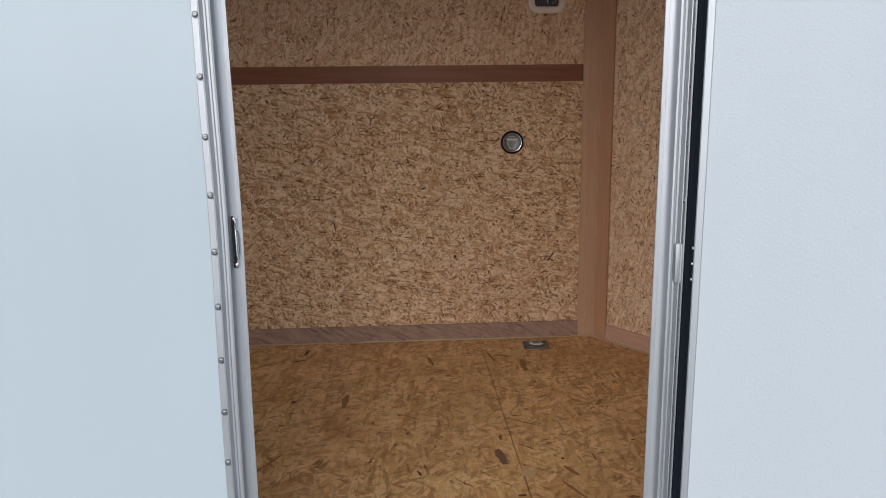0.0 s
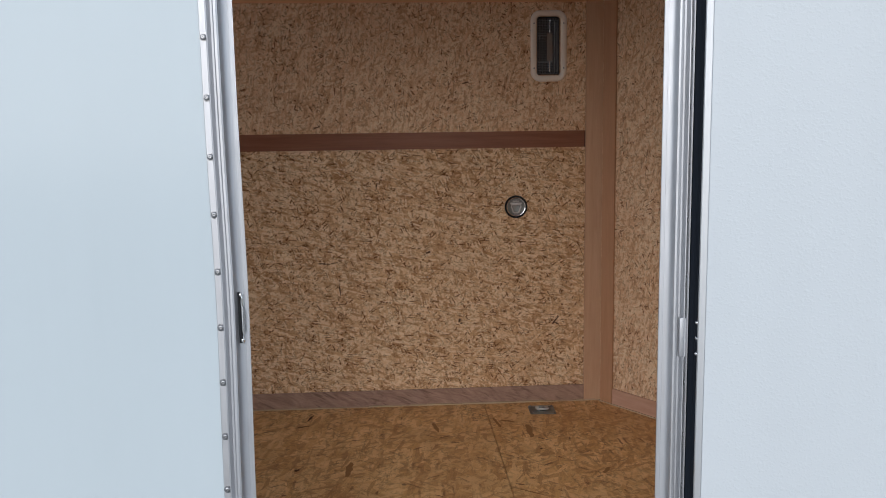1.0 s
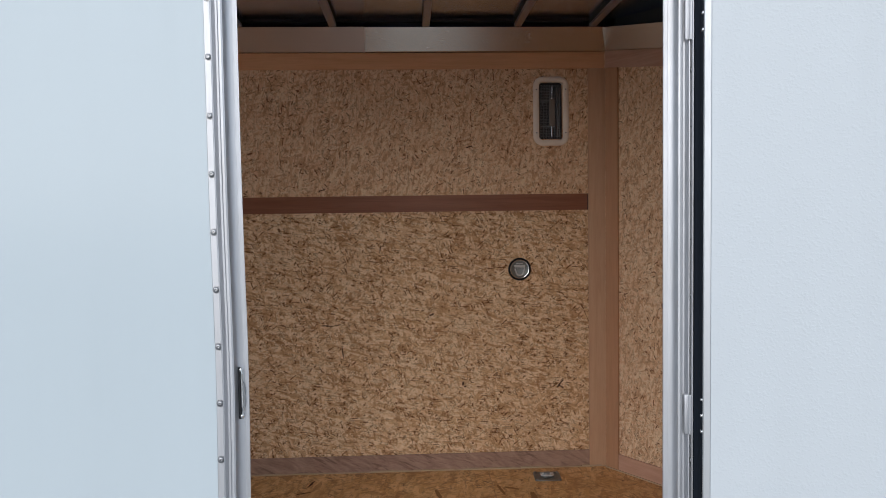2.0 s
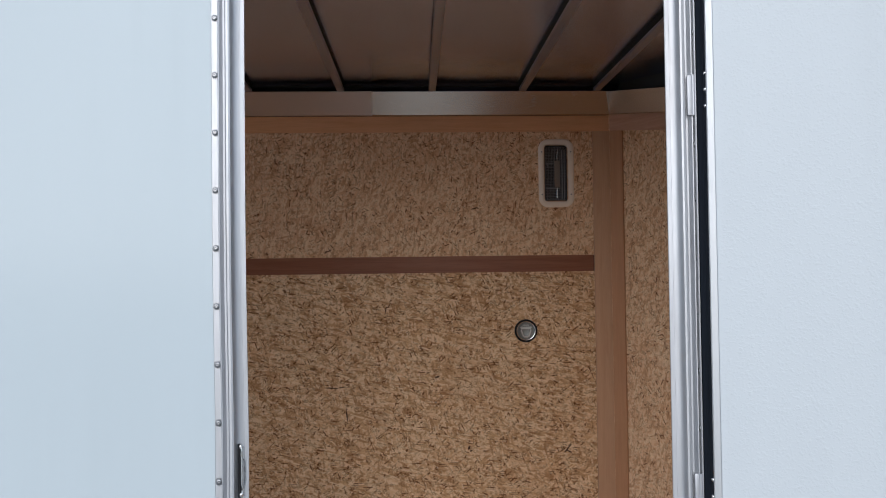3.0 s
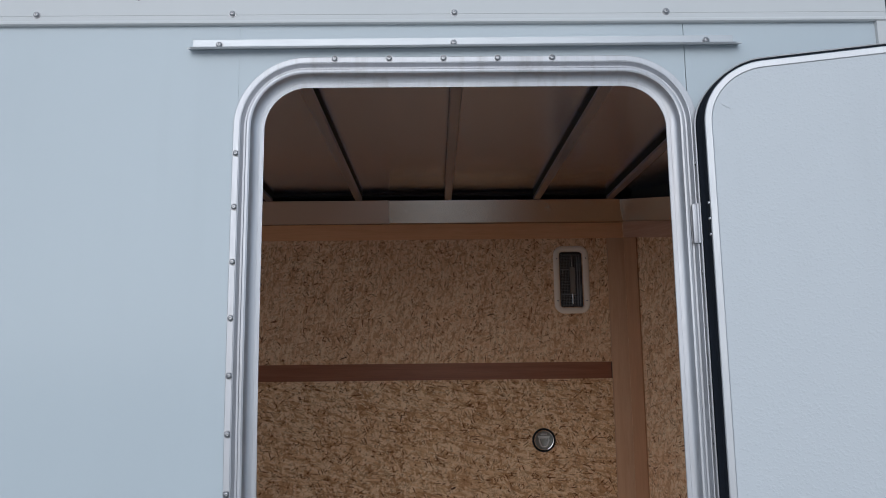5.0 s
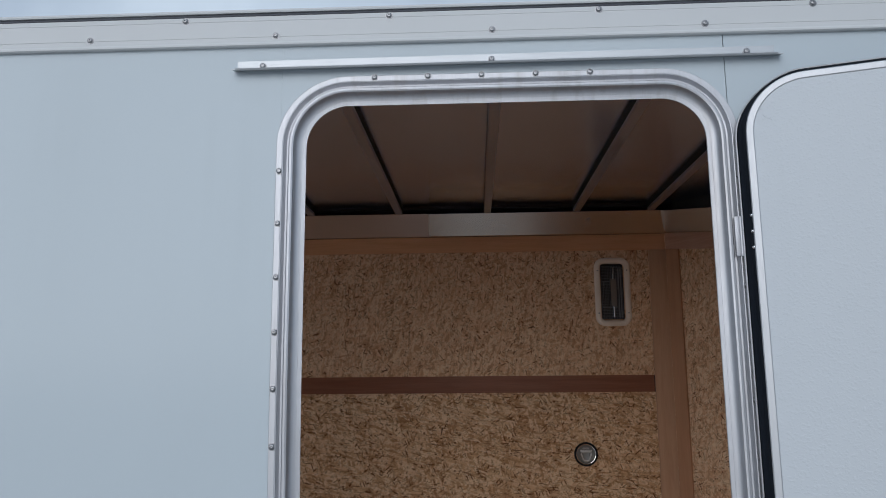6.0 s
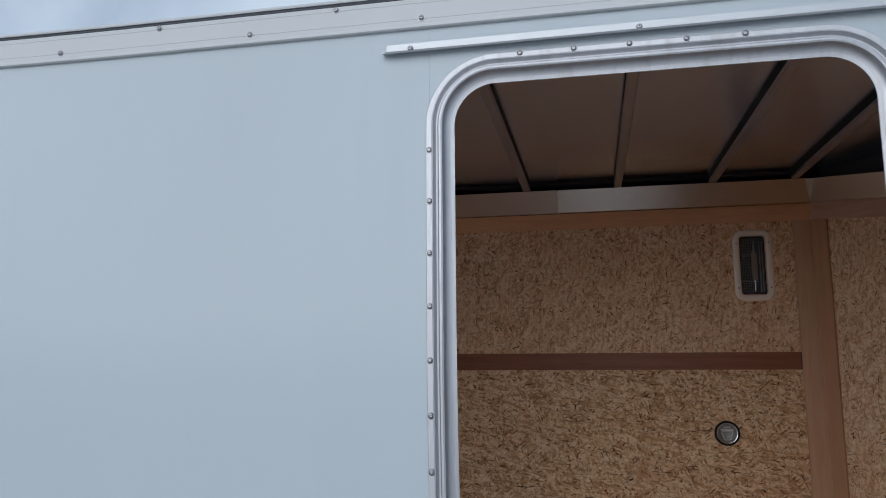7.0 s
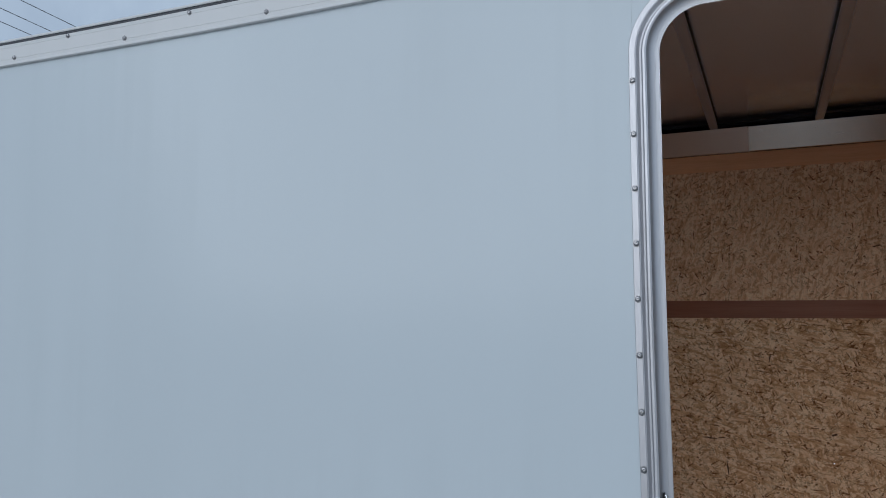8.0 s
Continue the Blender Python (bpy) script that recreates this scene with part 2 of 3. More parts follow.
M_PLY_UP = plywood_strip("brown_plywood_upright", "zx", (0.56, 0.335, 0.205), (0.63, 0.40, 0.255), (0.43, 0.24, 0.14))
# Tan copy of the upright strip, darkened for the shade on the nose side.
M_PLY_SHADE = plywood_strip("tan_plywood_upright_shaded", "zx", (0.47, 0.248, 0.135), (0.53, 0.287, 0.162), (0.36, 0.177, 0.092))
M_BELT = plywood_strip("red_brown_plywood", "xz", (0.225, 0.08, 0.042), (0.295, 0.118, 0.066), (0.145, 0.052, 0.029), 0.5)
M_SPLINTER = plain("pale_cut_edge", (0.55, 0.40, 0.27), 0.8)
M_SKIN = painted_sheet("white_aluminium_skin", (0.488, 0.543, 0.578), 0.17)
M_LINER = painted_sheet("white_pebbled_liner", (0.53, 0.560, 0.590), 0.34, 0.26, 0.03)
M_FRAME = bare_metal("drawn_aluminium", (0.525, 0.53, 0.555), 0.48, (6, 6, 0.4), 0.25, 0.05, 60, 0.4)
M_LEAF_EDGE = bare_metal("door_edge_aluminium", (0.53, 0.54, 0.56), 0.50, (6, 6, 0.4), 0.25, 0.05)
M_TRIM = bare_metal("drawn_aluminium_trim", (0.485, 0.50, 0.518), 0.45, (0.3, 6, 6), 0.2, 0.03)
M_COVE = bare_metal("polished_aluminium_cove", (0.52, 0.445, 0.385), 0.22, (0.3, 6, 6), 0.04, 0.0)
M_COVE_DULL = bare_metal("mill_finish_cove", (0.52, 0.45, 0.42), 0.36, (0.3, 6, 6), 0.08, 0.0)
M_CEIL = bare_metal("ceiling_sheet_metal", (0.64, 0.73, 0.97), 0.21, (8, 0.25, 8), 0.02, 0.0, 6)
M_BOW = bare_metal("galvanised_bow", (0.50, 0.55, 0.72), 0.27, (6, 0.3, 6), 0.15, 0.03)
M_SCREW = bare_metal("screw_steel", (0.31, 0.31, 0.32), 0.24, (1, 1, 1), 0.1, 0.02)
M_CHROME = bare_metal("bright_steel", (0.72, 0.72, 0.72), 0.14, (1, 1, 1), 0.1, 0.02)
M_BRIGHT = plain("worn_zinc", (0.62, 0.62, 0.61), 0.36, 0.35)
# Rubber of the ring gasket; also paints shade along bows and ceiling gap.
M_RUBBER_AND_SHADE = plain("black_rubber_and_shade", (0.006, 0.007, 0.010), 0.85)
M_SEAL = plain("blue_black_seal", (0.004, 0.007, 0.013), 0.7, 0, 0.3, 40)
M_SEAL.node_tree.nodes["Principled BSDF"].inputs["Specular IOR Level"].default_value = 0.22
# Shade of the void above the cove, put into a metal colour.
M_GAP_SHADE = bare_metal("roof_gap_shade", (0.13, 0.13, 0.18), 0.35)
M_DARK = plain("dark_socket", (0.01, 0.01, 0.012), 0.6)
M_VENT = plain("beige_plastic", (0.90, 0.80, 0.70), 0.45, 0, 0.06)
M_MESH = plain("grey_wire", (0.24, 0.25, 0.27), 0.4, 0.3)
M_ROOF = plain("grey_roof_sheet", (0.5, 0.51, 0.52), 0.5)
M_CHASSIS = plain("black_chassis", (0.03, 0.03, 0.032), 0.6)
M_CABLE = plain("cable_black", (0.13, 0.13, 0.14), 0.6)


def gravel_lot():
    n = Net("gravel_lot")
    xyz = n.coords("xyz")
    big = n.noise(xyz, 0.35, 5, 0.6)
    small = n.noise(xyz, 45, 4, 0.65)
    col = n.ramp(big.outputs["Fac"], (0.3, (0.33, 0.325, 0.32)), (0.7, (0.44, 0.43, 0.42)))
    col = n.mix(n.step(small.outputs["Fac"], 0.4, 0.7), col, (0.50, 0.49, 0.47))
    n.bump(small.outputs["Fac"], 0.6, 0.02)
    return n.finish(col, 0.9)


M_GROUND = gravel_lot()


# ---- mesh helpers ----
def mesh_of(name, bm, material, smooth=False):
    me = bpy.data.meshes.new(name)
    bmesh.ops.recalc_face_normals(bm, faces=bm.faces)
    bm.to_mesh(me)
    bm.free()
    me.materials.append(material)
    if smooth:
        me.shade_smooth()
        me.set_sharp_from_angle(angle=radians(38))
    return me


def part(name, bm, material, parent=None, label="", smooth=False, at=None):
    ob = new(name, mesh_of(name, bm, material, smooth))
    ob.parent = parent
    if at is not None:
        ob.matrix_basis = at
    if label:
        tagged(ob, label)
    return ob


def empty(name, m=None):
    ob = new(name)
    ob.empty_display_size = 0.1
    if m is not None:
        ob.matrix_basis = m
    return ob


def box(x0, x1, y0, y1, z0, z1, bevel=0.0, bm=None):
    bm = bm or bmesh.new()
    before = set(bm.verts)
    bmesh.ops.create_cube(bm, size=1, matrix=Matrix.Translation(((x0 + x1) / 2, (y0 + y1) / 2, (z0 + z1) / 2)) @ Matrix.Diagonal((x1 - x0, y1 - y0, z1 - z0, 1)))
    if bevel:
        made = [v for v in bm.verts if v not in before]
        edges = {e for v in made for e in v.link_edges}
        bmesh.ops.bevel(bm, geom=list(edges), offset=bevel, segments=2, profile=0.6, affect="EDGES")
    return bm


def prism(outline, lift, bm=None):
    """A solid from a flat outline (list of Vectors) moved by lift."""
    bm = bm or bmesh.new()
    a = [bm.verts.new(p) for p in outline]
    b = [bm.verts.new(Vector(p) + Vector(lift)) for p in outline]
    bm.faces.new(a)
    bm.faces.new(list(reversed(b)))
    for i in range(len(a)):
        j = (i + 1) % len(a)
        bm.faces.new((a[i], b[i], b[j], a[j]))
    return bm


def rounded_path(x0, x1, z0, z1, r, n=14, closed=True, low=None):
    """Points (x, z) and outward normals round a rectangle with rounded corners, from the lower left upwards."""
    low = r if low is None else low
    pts = []
    for cx, cz, a0, rr in ((x0, z0, 270, low), (x0, z1, 180, r), (x1, z1, 90, r), (x1, z0, 0, low)):
        sx, sz = (1 if cx == x0 else -1), (1 if cz == z0 else -1)
        for i in range(n + 1):
            a = radians(a0 - 90 * i / n)
            pts.append((cx + sx * rr + rr * math.cos(a), cz + sz * rr + rr * math.sin(a), math.cos(a), math.sin(a)))
    return pts


def sweep(path, profile, bm=None, close_profile=False):
    """Moves a profile of (inward, y) points round a closed path of rounded_path()."""
    bm = bm or bmesh.new()
    rings = [[bm.verts.new((x - nx * o, y, z - nz * o)) for o, y in profile] for x, z, nx, nz in path]
    m = len(profile)
    for i in range(len(rings)):
        a, b = rings[i], rings[(i + 1) % len(rings)]
        for k in range(m if close_profile else m - 1):
            q = (k + 1) % m
            bm.faces.new((a[k], a[q], b[q], b[k]))
    return bm


def squeezed(path, profile):
    """sweep(), with what stands outside the path pressed flatter away from the uprights."""
    bm = bmesh.new()
    rings = []
    for x, z, nx, nz in path:
        k = 0.46 + 0.54 * abs(nx) ** 4 + 0.40 * abs(nz) ** 6
        rings.append([bm.verts.new((x - nx * (o if o > 0 else o * k), y, z - nz * (o if o > 0 else o * k))) for o, y in profile])
    m = len(profile)
    for i in range(len(rings)):
        a, b = rings[i], rings[(i + 1) % len(rings)]
        for k in range(m):
            q = (k + 1) % m
            bm.faces.new((a[k], a[q], b[q], b[k]))
    return bm


def tube(points, r, sides=10, closed=False, bm=None):
    bm = bm or bmesh.new()
    pts = [Vector(p) for p in points]
    rings = []
    up = Vector((0.13, 0.29, 0.95)).normalized()
    for i, p in enumerate(pts):
        a = pts[i - 1] if (i or closed) else p
        b = pts[(i + 1) % len(pts)] if (i < len(pts) - 1 or closed) else p
        d = (b - a).normalized()
        u = d.cross(up)
        u = (u if u.length > 0.05 else d.cross(Vector((1, 0, 0)))).normalized()
        v = d.cross(u)
        rings.append([bm.verts.new(p + r * (math.cos(2 * math.pi * k / sides) * u + math.sin(2 * math.pi * k / sides) * v)) for k in range(sides)])
    for i in range(len(rings) if closed else len(rings) - 1):
        a, b = rings[i], rings[(i + 1) % len(rings)]
        for k in range(sides):
            q = (k + 1) % sides
            bm.faces.new((a[k], a[q], b[q], b[k]))
    if not closed:
        bm.faces.new(rings[0])
        bm.faces.new(list(reversed(rings[-1])))
    return bm


def lathe(profile, n=40, bm=None):
    """Turns (radius, depth) points round the y axis; depth runs along -y."""
    bm = bm or bmesh.new()
    rings = []
    for r, d in profile:
        if r < 1e-6:
            rings.append([bm.verts.new((0, -d, 0))])
        else:
            rings.append([bm.verts.new((r * math.cos(2 * math.pi * k / n), -d, r * math.sin(2 * math.pi * k / n))) for k in range(n)])
    for a, b in zip(rings, rings[1:]):
        for k in range(n):
            q = (k + 1) % n
            f = [a[k % len(a)], a[q % len(a)], b[q % len(b)], b[k % len(b)]]
            f = list(dict.fromkeys(f))
            if len(f) > 2:
                bm.faces.new(f)
    return bm


def screw_mesh(name, r, h, material):
    """A pan-head screw with a recessed square drive, axis along -y."""
    bm = lathe([(r * 1.25, 0), (r * 1.25, h * 0.18), (r, h * 0.2), (r * 0.94, h * 0.6), (r * 0.72, h * 0.9), (r * 0.36, h), (r * 0.30, h * 0.98), (r * 0.26, h * 0.55), (0, h * 0.5)], 16)
    return mesh_of(name, bm, material, True)


# ---- plan, in metres ----
FLOOR, BOW_Z, CEIL_Z = 0.531, 2.541, 2.575
BACK = 2.046           # face of the far wall's boards
INNER = 0.042          # inner face of the near wall
CORNER_X, CORNER_Y = 1.247, 2.022
# Unseen rear end, set close so its opening brings in more light.
REAR_X = -1.98
NOSE = Vector((0.557, -0.830, 0)).normalized()      # along the slanted nose wall, from the far corner to the camera's side
TIP = CORNER_X + (CORNER_Y - 1.03) * NOSE.x / -NOSE.y
FX0, FX1, FZ0, FZ1 = -0.007, 0.8635, 0.475, 2.387    # outer edge of the door frame
FR = 0.137
SKIN_TOP, SKIN_LOW = 2.50, 0.42

# ---- ground ----
bm = bmesh.new()
bmesh.ops.create_grid(bm, x_segments=40, y_segments=40, size=900)
tagged(part("ground", bm, M_GROUND), "grey gravel lot reaching the horizon", "ground", kind="structure")

# ---- trailer shell: near wall ----
wall = empty("wall_south")
tagged(wall, "white painted aluminium side of an enclosed trailer", "wall", kind="structure")


def arch(o, y0, y1, x0, x1, top):
    """The piece over the door: its lower edge follows the frame's rounded corners."""
    line = [(x, z) for x, z, nx, nz in rounded_path(FX0 + o, FX1 - o, FZ0, FZ1 - o, FR - o, 16) if z > FZ1 - FR - 1e-6]
    line = [(x, z) for x, z in line if x0 < x < x1]
    pts = [(x0, FZ1 - FR)] + line + [(x1, FZ1 - FR)]
    bm = bmesh.new()
    lo0, lo1, hi0, hi1 = [], [], [], []
    for x, z in pts:
        lo0.append(bm.verts.new((x, y0, z)))
        lo1.append(bm.verts.new((x, y1, z)))
        hi0.append(bm.verts.new((x, y0, top)))
        hi1.append(bm.verts.new((x, y1, top)))
    for i in range(len(pts) - 1):
        j = i + 1
        bm.faces.new((lo0[i], lo0[j], hi0[j], hi0[i]))
        bm.faces.new((lo1[j], lo1[i], hi1[i], hi1[j]))
        bm.faces.new((lo0[j], lo0[i], lo1[i], lo1[j]))
        bm.faces.new((hi0[i], hi0[j], hi1[j], hi1[i]))
    bm.faces.new((lo0[0], hi0[0], hi1[0], lo1[0]))
    bm.faces.new((lo0[-1], lo1[-1], hi1[-1], hi0[-1]))
    bmesh.ops.remove_doubles(bm, verts=bm.verts, dist=1e-6)
    return bm


SEAMS = (REAR_X, -1.298, 0.0)
for a, b in zip(SEAMS, SEAMS[1:]):
    part("skin_panel", box(a + 0.00003, b - 0.00003, 0, 0.004, SKIN_LOW, SKIN_TOP), M_SKIN, wall)
part("skin_panel", box(0.8487, 1.245, 0, 0.004, SKIN_LOW, SKIN_TOP, 0.0006), M_SKIN, wall)
part("skin_panel", arch(0.010, 0, 0.004, 0.0002, 0.8473, SKIN_TOP), M_SKIN, wall)
part("skin_panel", box(0.0007, 0.8473, 0, 0.004, SKIN_LOW, FZ0 + 0.012), M_SKIN, wall)
part("wall_core", box(REAR_X, 0.02, 0.006, 0.034, SKIN_LOW, SKIN_TOP), M_CHASSIS, wall)
part("wall_core", box(0.832, 1.24, 0.006, 0.034, SKIN_LOW, SKIN_TOP), M_CHASSIS, wall)
part("wall_core", arch(0.028, 0.006, 0.034, 0.0205, 0.8315, SKIN_TOP), M_CHASSIS, wall)
part("wall_core", box(0.0205, 0.8315, 0.006, 0.034, SKIN_LOW, FZ0 + 0.02), M_CHASSIS, wall)
part("liner_board", box(REAR_X, 0.030, 0.0345, INNER, FLOOR, 2.52), M_OSB_WALL, wall)
part("liner_board", box(0.825, 1.24, 0.0345, INNER, FLOOR, 2.52), M_OSB_WALL, wall)
part("liner_board", arch(0.037, 0.0345, INNER, 0.0305, 0.8245, 2.52), M_OSB_WALL, wall)

# ---- far wall: boards and plywood strips ----
back = empty("wall_north")
tagged(back, "inner trailer wall of strand board with brown plywood strips", "wall", kind="structure")
part("skin_panel", box(REAR_X, CORNER_X + 0.01, 2.09, 2.094, SKIN_LOW, SKIN_TOP), M_SKIN, back)
part("wall_core", box(REAR_X, CORNER_X + 0.005, 2.058, 2.089, SKIN_LOW, SKIN_TOP), M_CHASSIS, back)
VX0, VX1, VZ0, VZ1 = 0.945, 1.050, 2.052, 2.308     # hole of the vent
part("board", box(REAR_X, CORNER_X, BACK, 2.057, FLOOR, 1.727), M_OSB_WALL, back, "strand board below the belt strip")
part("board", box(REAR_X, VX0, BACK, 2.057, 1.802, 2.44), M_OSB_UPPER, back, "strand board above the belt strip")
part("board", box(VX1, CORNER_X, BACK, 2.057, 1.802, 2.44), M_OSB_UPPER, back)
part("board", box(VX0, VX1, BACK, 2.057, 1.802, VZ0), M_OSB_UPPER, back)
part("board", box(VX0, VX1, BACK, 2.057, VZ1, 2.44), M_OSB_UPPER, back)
part("belt_strip", box(REAR_X, 1.166, BACK + 0.0035, 2.057, 1.727, 1.802), M_BELT, back, "dark red-brown plywood strip")
part("top_strip", box(REAR_X, 1.243, 2.036, BACK, 2.370, 2.443, 0.001), M_PLY_TOP, back, "brown plywood strip")
part("corner_strip", box(1.168, 1.2465, 2.032, BACK, FLOOR + 0.002, 2.3695, 0.0015), M_PLY_UP, back, "brown plywood strip")
part("skirting_strip", box(REAR_X, 1.1675, 2.037, BACK, FLOOR + 0.002, 0.607, 0.001), M_PLY_AGED, back, "greyed plywood strip with dark slanting grain")
bm = bmesh.new()
rng = random.Random(5)
x = REAR_X
while x < 1.24:
    step = rng.uniform(0.02, 0.12)
    box(x, min(x + step, 1.245), 2.026, 2.0365, FLOOR + 0.0005, FLOOR + rng.uniform(0.003, 0.007), 0, bm)
    x += step
part("edge_gap_filler", bm, M_SPLINTER, back, "pale cut edge")

# ---- nose wall, slanted, with a twin on the near side ----
length = (CORNER_Y - 1.03) / -NOSE.y
turn = math.degrees(math.atan2(NOSE.y, NOSE.x))


NOSE_DROP = 0.143   # fall of the ceiling edge along the nose wall


def nose_wall(name, m, flip):
    w = empty(name, m)
    tagged(w, "slanted strand board wall of the trailer nose", "wall", kind="structure")
    s = -1 if flip else 1

    def slab(n, x0, x1, d0, d1, z0, z1, mat, label="", bevel=0.0, fall=(0, 0)):
        y0, y1 = sorted((s * d0, s * d1))
        bm = box(x0, x1, y0, y1, z0, z1, bevel)
        for v in bm.verts:
            v.co.z -= NOSE_DROP * max(v.co.x, 0) * (fall[0] if v.co.z < (z0 + z1) / 2 else fall[1])
        part(n, bm, mat, w, label)

    slab("skin_panel", -0.01, length, 0.05, 0.054, SKIN_LOW, 2.5835, M_SKIN)
    slab("wall_core", -0.03, length, 0.016, 0.049, SKIN_LOW, 2.5835, M_CHASSIS)
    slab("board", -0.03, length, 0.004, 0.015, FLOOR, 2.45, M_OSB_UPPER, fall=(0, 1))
    # Shade on this slanted face is part of the strip's colour.
    slab("corner_strip", 0.0, 0.070, -0.006, 0.0035, FLOOR + 0.002, 2.3695, M_PLY_SHADE, "tan plywood strip with its side's shade in the colour", 0.001, (0, 1))
    slab("skirting_strip", 0.0705, length, -0.004, 0.0035, FLOOR + 0.002, 0.607, M_PLY, "brown plywood strip", 0.001)
    slab("top_strip", 0.0, length, -0.006, 0.0035, 2.370, 2.443, M_PLY, "brown plywood strip", 0.001, (1, 1))
    slab("edge_gap_filler", 0.0, length, -0.012, -0.0045, FLOOR + 0.0005, FLOOR + 0.005, M_SPLINTER, "pale cut edge")
    return w


nose_wall("wall_nose_far", pose(CORNER_X, CORNER_Y, 0, 0, 0, turn), False)
nose_wall("wall_nose_near", pose(CORNER_X, 2.06 - CORNER_Y, 0, 0, 0, -turn), True)
# Rear end out of view: an opening added to brighten the boards inside.
rear = empty("wall_west")
tagged(rear, "plain unseen rear frame, left open to let light in", "wall", kind="structure")
part("jamb_post", box(REAR_X - 0.05, REAR_X, 0, 0.09, SKIN_LOW, SKIN_TOP), M_SKIN, rear)
part("jamb_post", box(REAR_X - 0.05, REAR_X, 2.004, 2.094, SKIN_LOW, SKIN_TOP), M_SKIN, rear)
part("header", box(REAR_X - 0.05, REAR_X, 0.09, 2.004, 2.40, 2.584), M_SKIN, rear)

# ---- floor: strand board sheets with open joints ----
floor = part("floor", prism([(REAR_X, 0.0345, FLOOR - 0.06), (CORNER_X, 0.0345, FLOOR - 0.06), (TIP, 1.03, FLOOR - 0.06), (CORNER_X, 2.06, FLOOR - 0.06), (REAR_X, 2.06, FLOOR - 0.06)], (0, 0, 0.042)), M_CHASSIS)
tagged(floor, "worn golden strand board trailer floor", "floor", kind="structure")
JOINTS = (REAR_X, -1.748, -0.529, 0.690)
for a, b in zip(JOINTS, JOINTS[1:]):
    part("floor_sheet", box(a + 0.0012, b - 0.0012, 0.040, 2.055, FLOOR - 0.017, FLOOR, 0.0012), M_OSB_FLOOR, floor)
part("floor_sheet", prism([(0.6912, 0.040, FLOOR - 0.017), (CORNER_X, 0.040, FLOOR - 0.017), (TIP, 1.03, FLOOR - 0.017), (CORNER_X, 2.055, FLOOR - 0.017), (0.6912, 2.055, FLOOR - 0.017)], (0, 0, 0.017)), M_OSB_FLOOR, floor)
tagged(part("chassis", box(REAR_X, CORNER_X, 0.12, 1.94, 0, 0.43, 0.01), M_CHASSIS), "plain dark underbody closing the space below", "chassis", kind="structure")

# ---- ceiling, roof bows, cove ----
bm = prism([(REAR_X, 0.11, CEIL_Z), (CORNER_X - 0.03, 0.11, CEIL_Z), (TIP + 0.05, 1.03, CEIL_Z), (CORNER_X + 0.02, 1.99, CEIL_Z), (CORNER_X - 0.03, 2.05, CEIL_Z), (REAR_X, 2.05, CEIL_Z)], (0, 0, 0.006))
tagged(part("ceiling", bm, M_CEIL), "bare sheet metal ceiling of the trailer", "ceiling", kind="structure")
bm = prism([(REAR_X - 0.05, 0.12, 2.584), (CORNER_X - 0.02, 0.12, 2.584), (TIP + 0.07, 1.03, 2.584), (CORNER_X + 0.02, 2.06, 2.584), (REAR_X - 0.05, 2.06, 2.584)], (0, 0, 0.012))
tagged(part("roof", bm, M_ROOF), "thin grey metal roof sheet", "roof", kind="structure")

for ya, yb in ((0.004, 0.125), (2.090, 1.969)):
    bm = prism([(REAR_X - 0.05, ya, 2.490), (REAR_X - 0.05, ya, 2.531), (REAR_X - 0.05, yb, 2.583), (REAR_X - 0.05, yb, 2.5765)], (CORNER_X + 0.08 - REAR_X, 0, 0))
    # The far edge is coloured dark to stand for the shaded gap.
    tagged(part("roof_edge", bm, M_ROOF if ya < 1 else M_GAP_SHADE), "sloping metal edge of the roof", "roof edge", "roof edges", "structure")
def roof_bow(x, y0, y1):
    """A folded hat-section bow: flanges against the sheet, a flat lower face and open sides."""
    bm = bmesh.new()
    w, h = 0.0165, 0.013
    prof = [(-w, 0.0), (-w, -h + 0.003), (-w + 0.003, -h), (w - 0.003, -h), (w, -h + 0.003), (w, 0.0)]
    prism([(x + px, y0, BOW_Z + h + pz) for px, pz in prof], (0, y1 - y0, 0), bm)
    ob = part("roof_bow", bm, M_BOW, None, "", True)
    # Added black strip: the unlit bow sides, put in as colour.
    part("bow_side_shade", box(x - w + 0.001, x + w - 0.001, y0 + 0.002, y1 + 0.02, BOW_Z + h + 0.0003, CEIL_Z - 0.0003), M_RUBBER_AND_SHADE, ob, "black strip standing in for the shaded bow sides")
    return tagged(ob, "narrow metal roof bow under the ceiling sheet", "roof bow", "roof bows", "structure")


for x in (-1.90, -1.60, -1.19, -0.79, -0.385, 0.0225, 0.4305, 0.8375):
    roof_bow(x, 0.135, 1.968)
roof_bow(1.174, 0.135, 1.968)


def cove_profile(a, b, inward, lean=0.040):
    """Tilted cove trim from a to b: leans inwards towards its top."""
    bm = bmesh.new()
    pts = [(-0.004, 2.4435), (0.0, 2.4435), (lean, 2.5405), (lean - 0.004, 2.5425), (-0.02, 2.5425), (-0.02, 2.4435)]
    d = Vector(inward)
    rows = [[bm.verts.new(Vector(e) + d * o + Vector((0, 0, z))) for o, z in pts] for e in (a, b)]
    for k in range(len(pts)):
        q = (k + 1) % len(pts)
        bm.faces.new((rows[0][k], rows[0][q], rows[1][q], rows[1][k]))
    bm.faces.new(rows[0])
    bm.faces.new(list(reversed(rows[1])))
    return bm


# Black line added to draw the dark gap between ceiling and wall.
tagged(part("ceiling_gap_line", tube([(REAR_X + k * 0.1, 1.986 + 0.002 * math.sin(k * 1.7), 2.568 + 0.002 * math.sin(k * 2.3)) for k in range(33)], 0.0055, 6), M_RUBBER_AND_SHADE), "black line standing in for the shaded gap where ceiling meets wall", "trim", kind="structure")
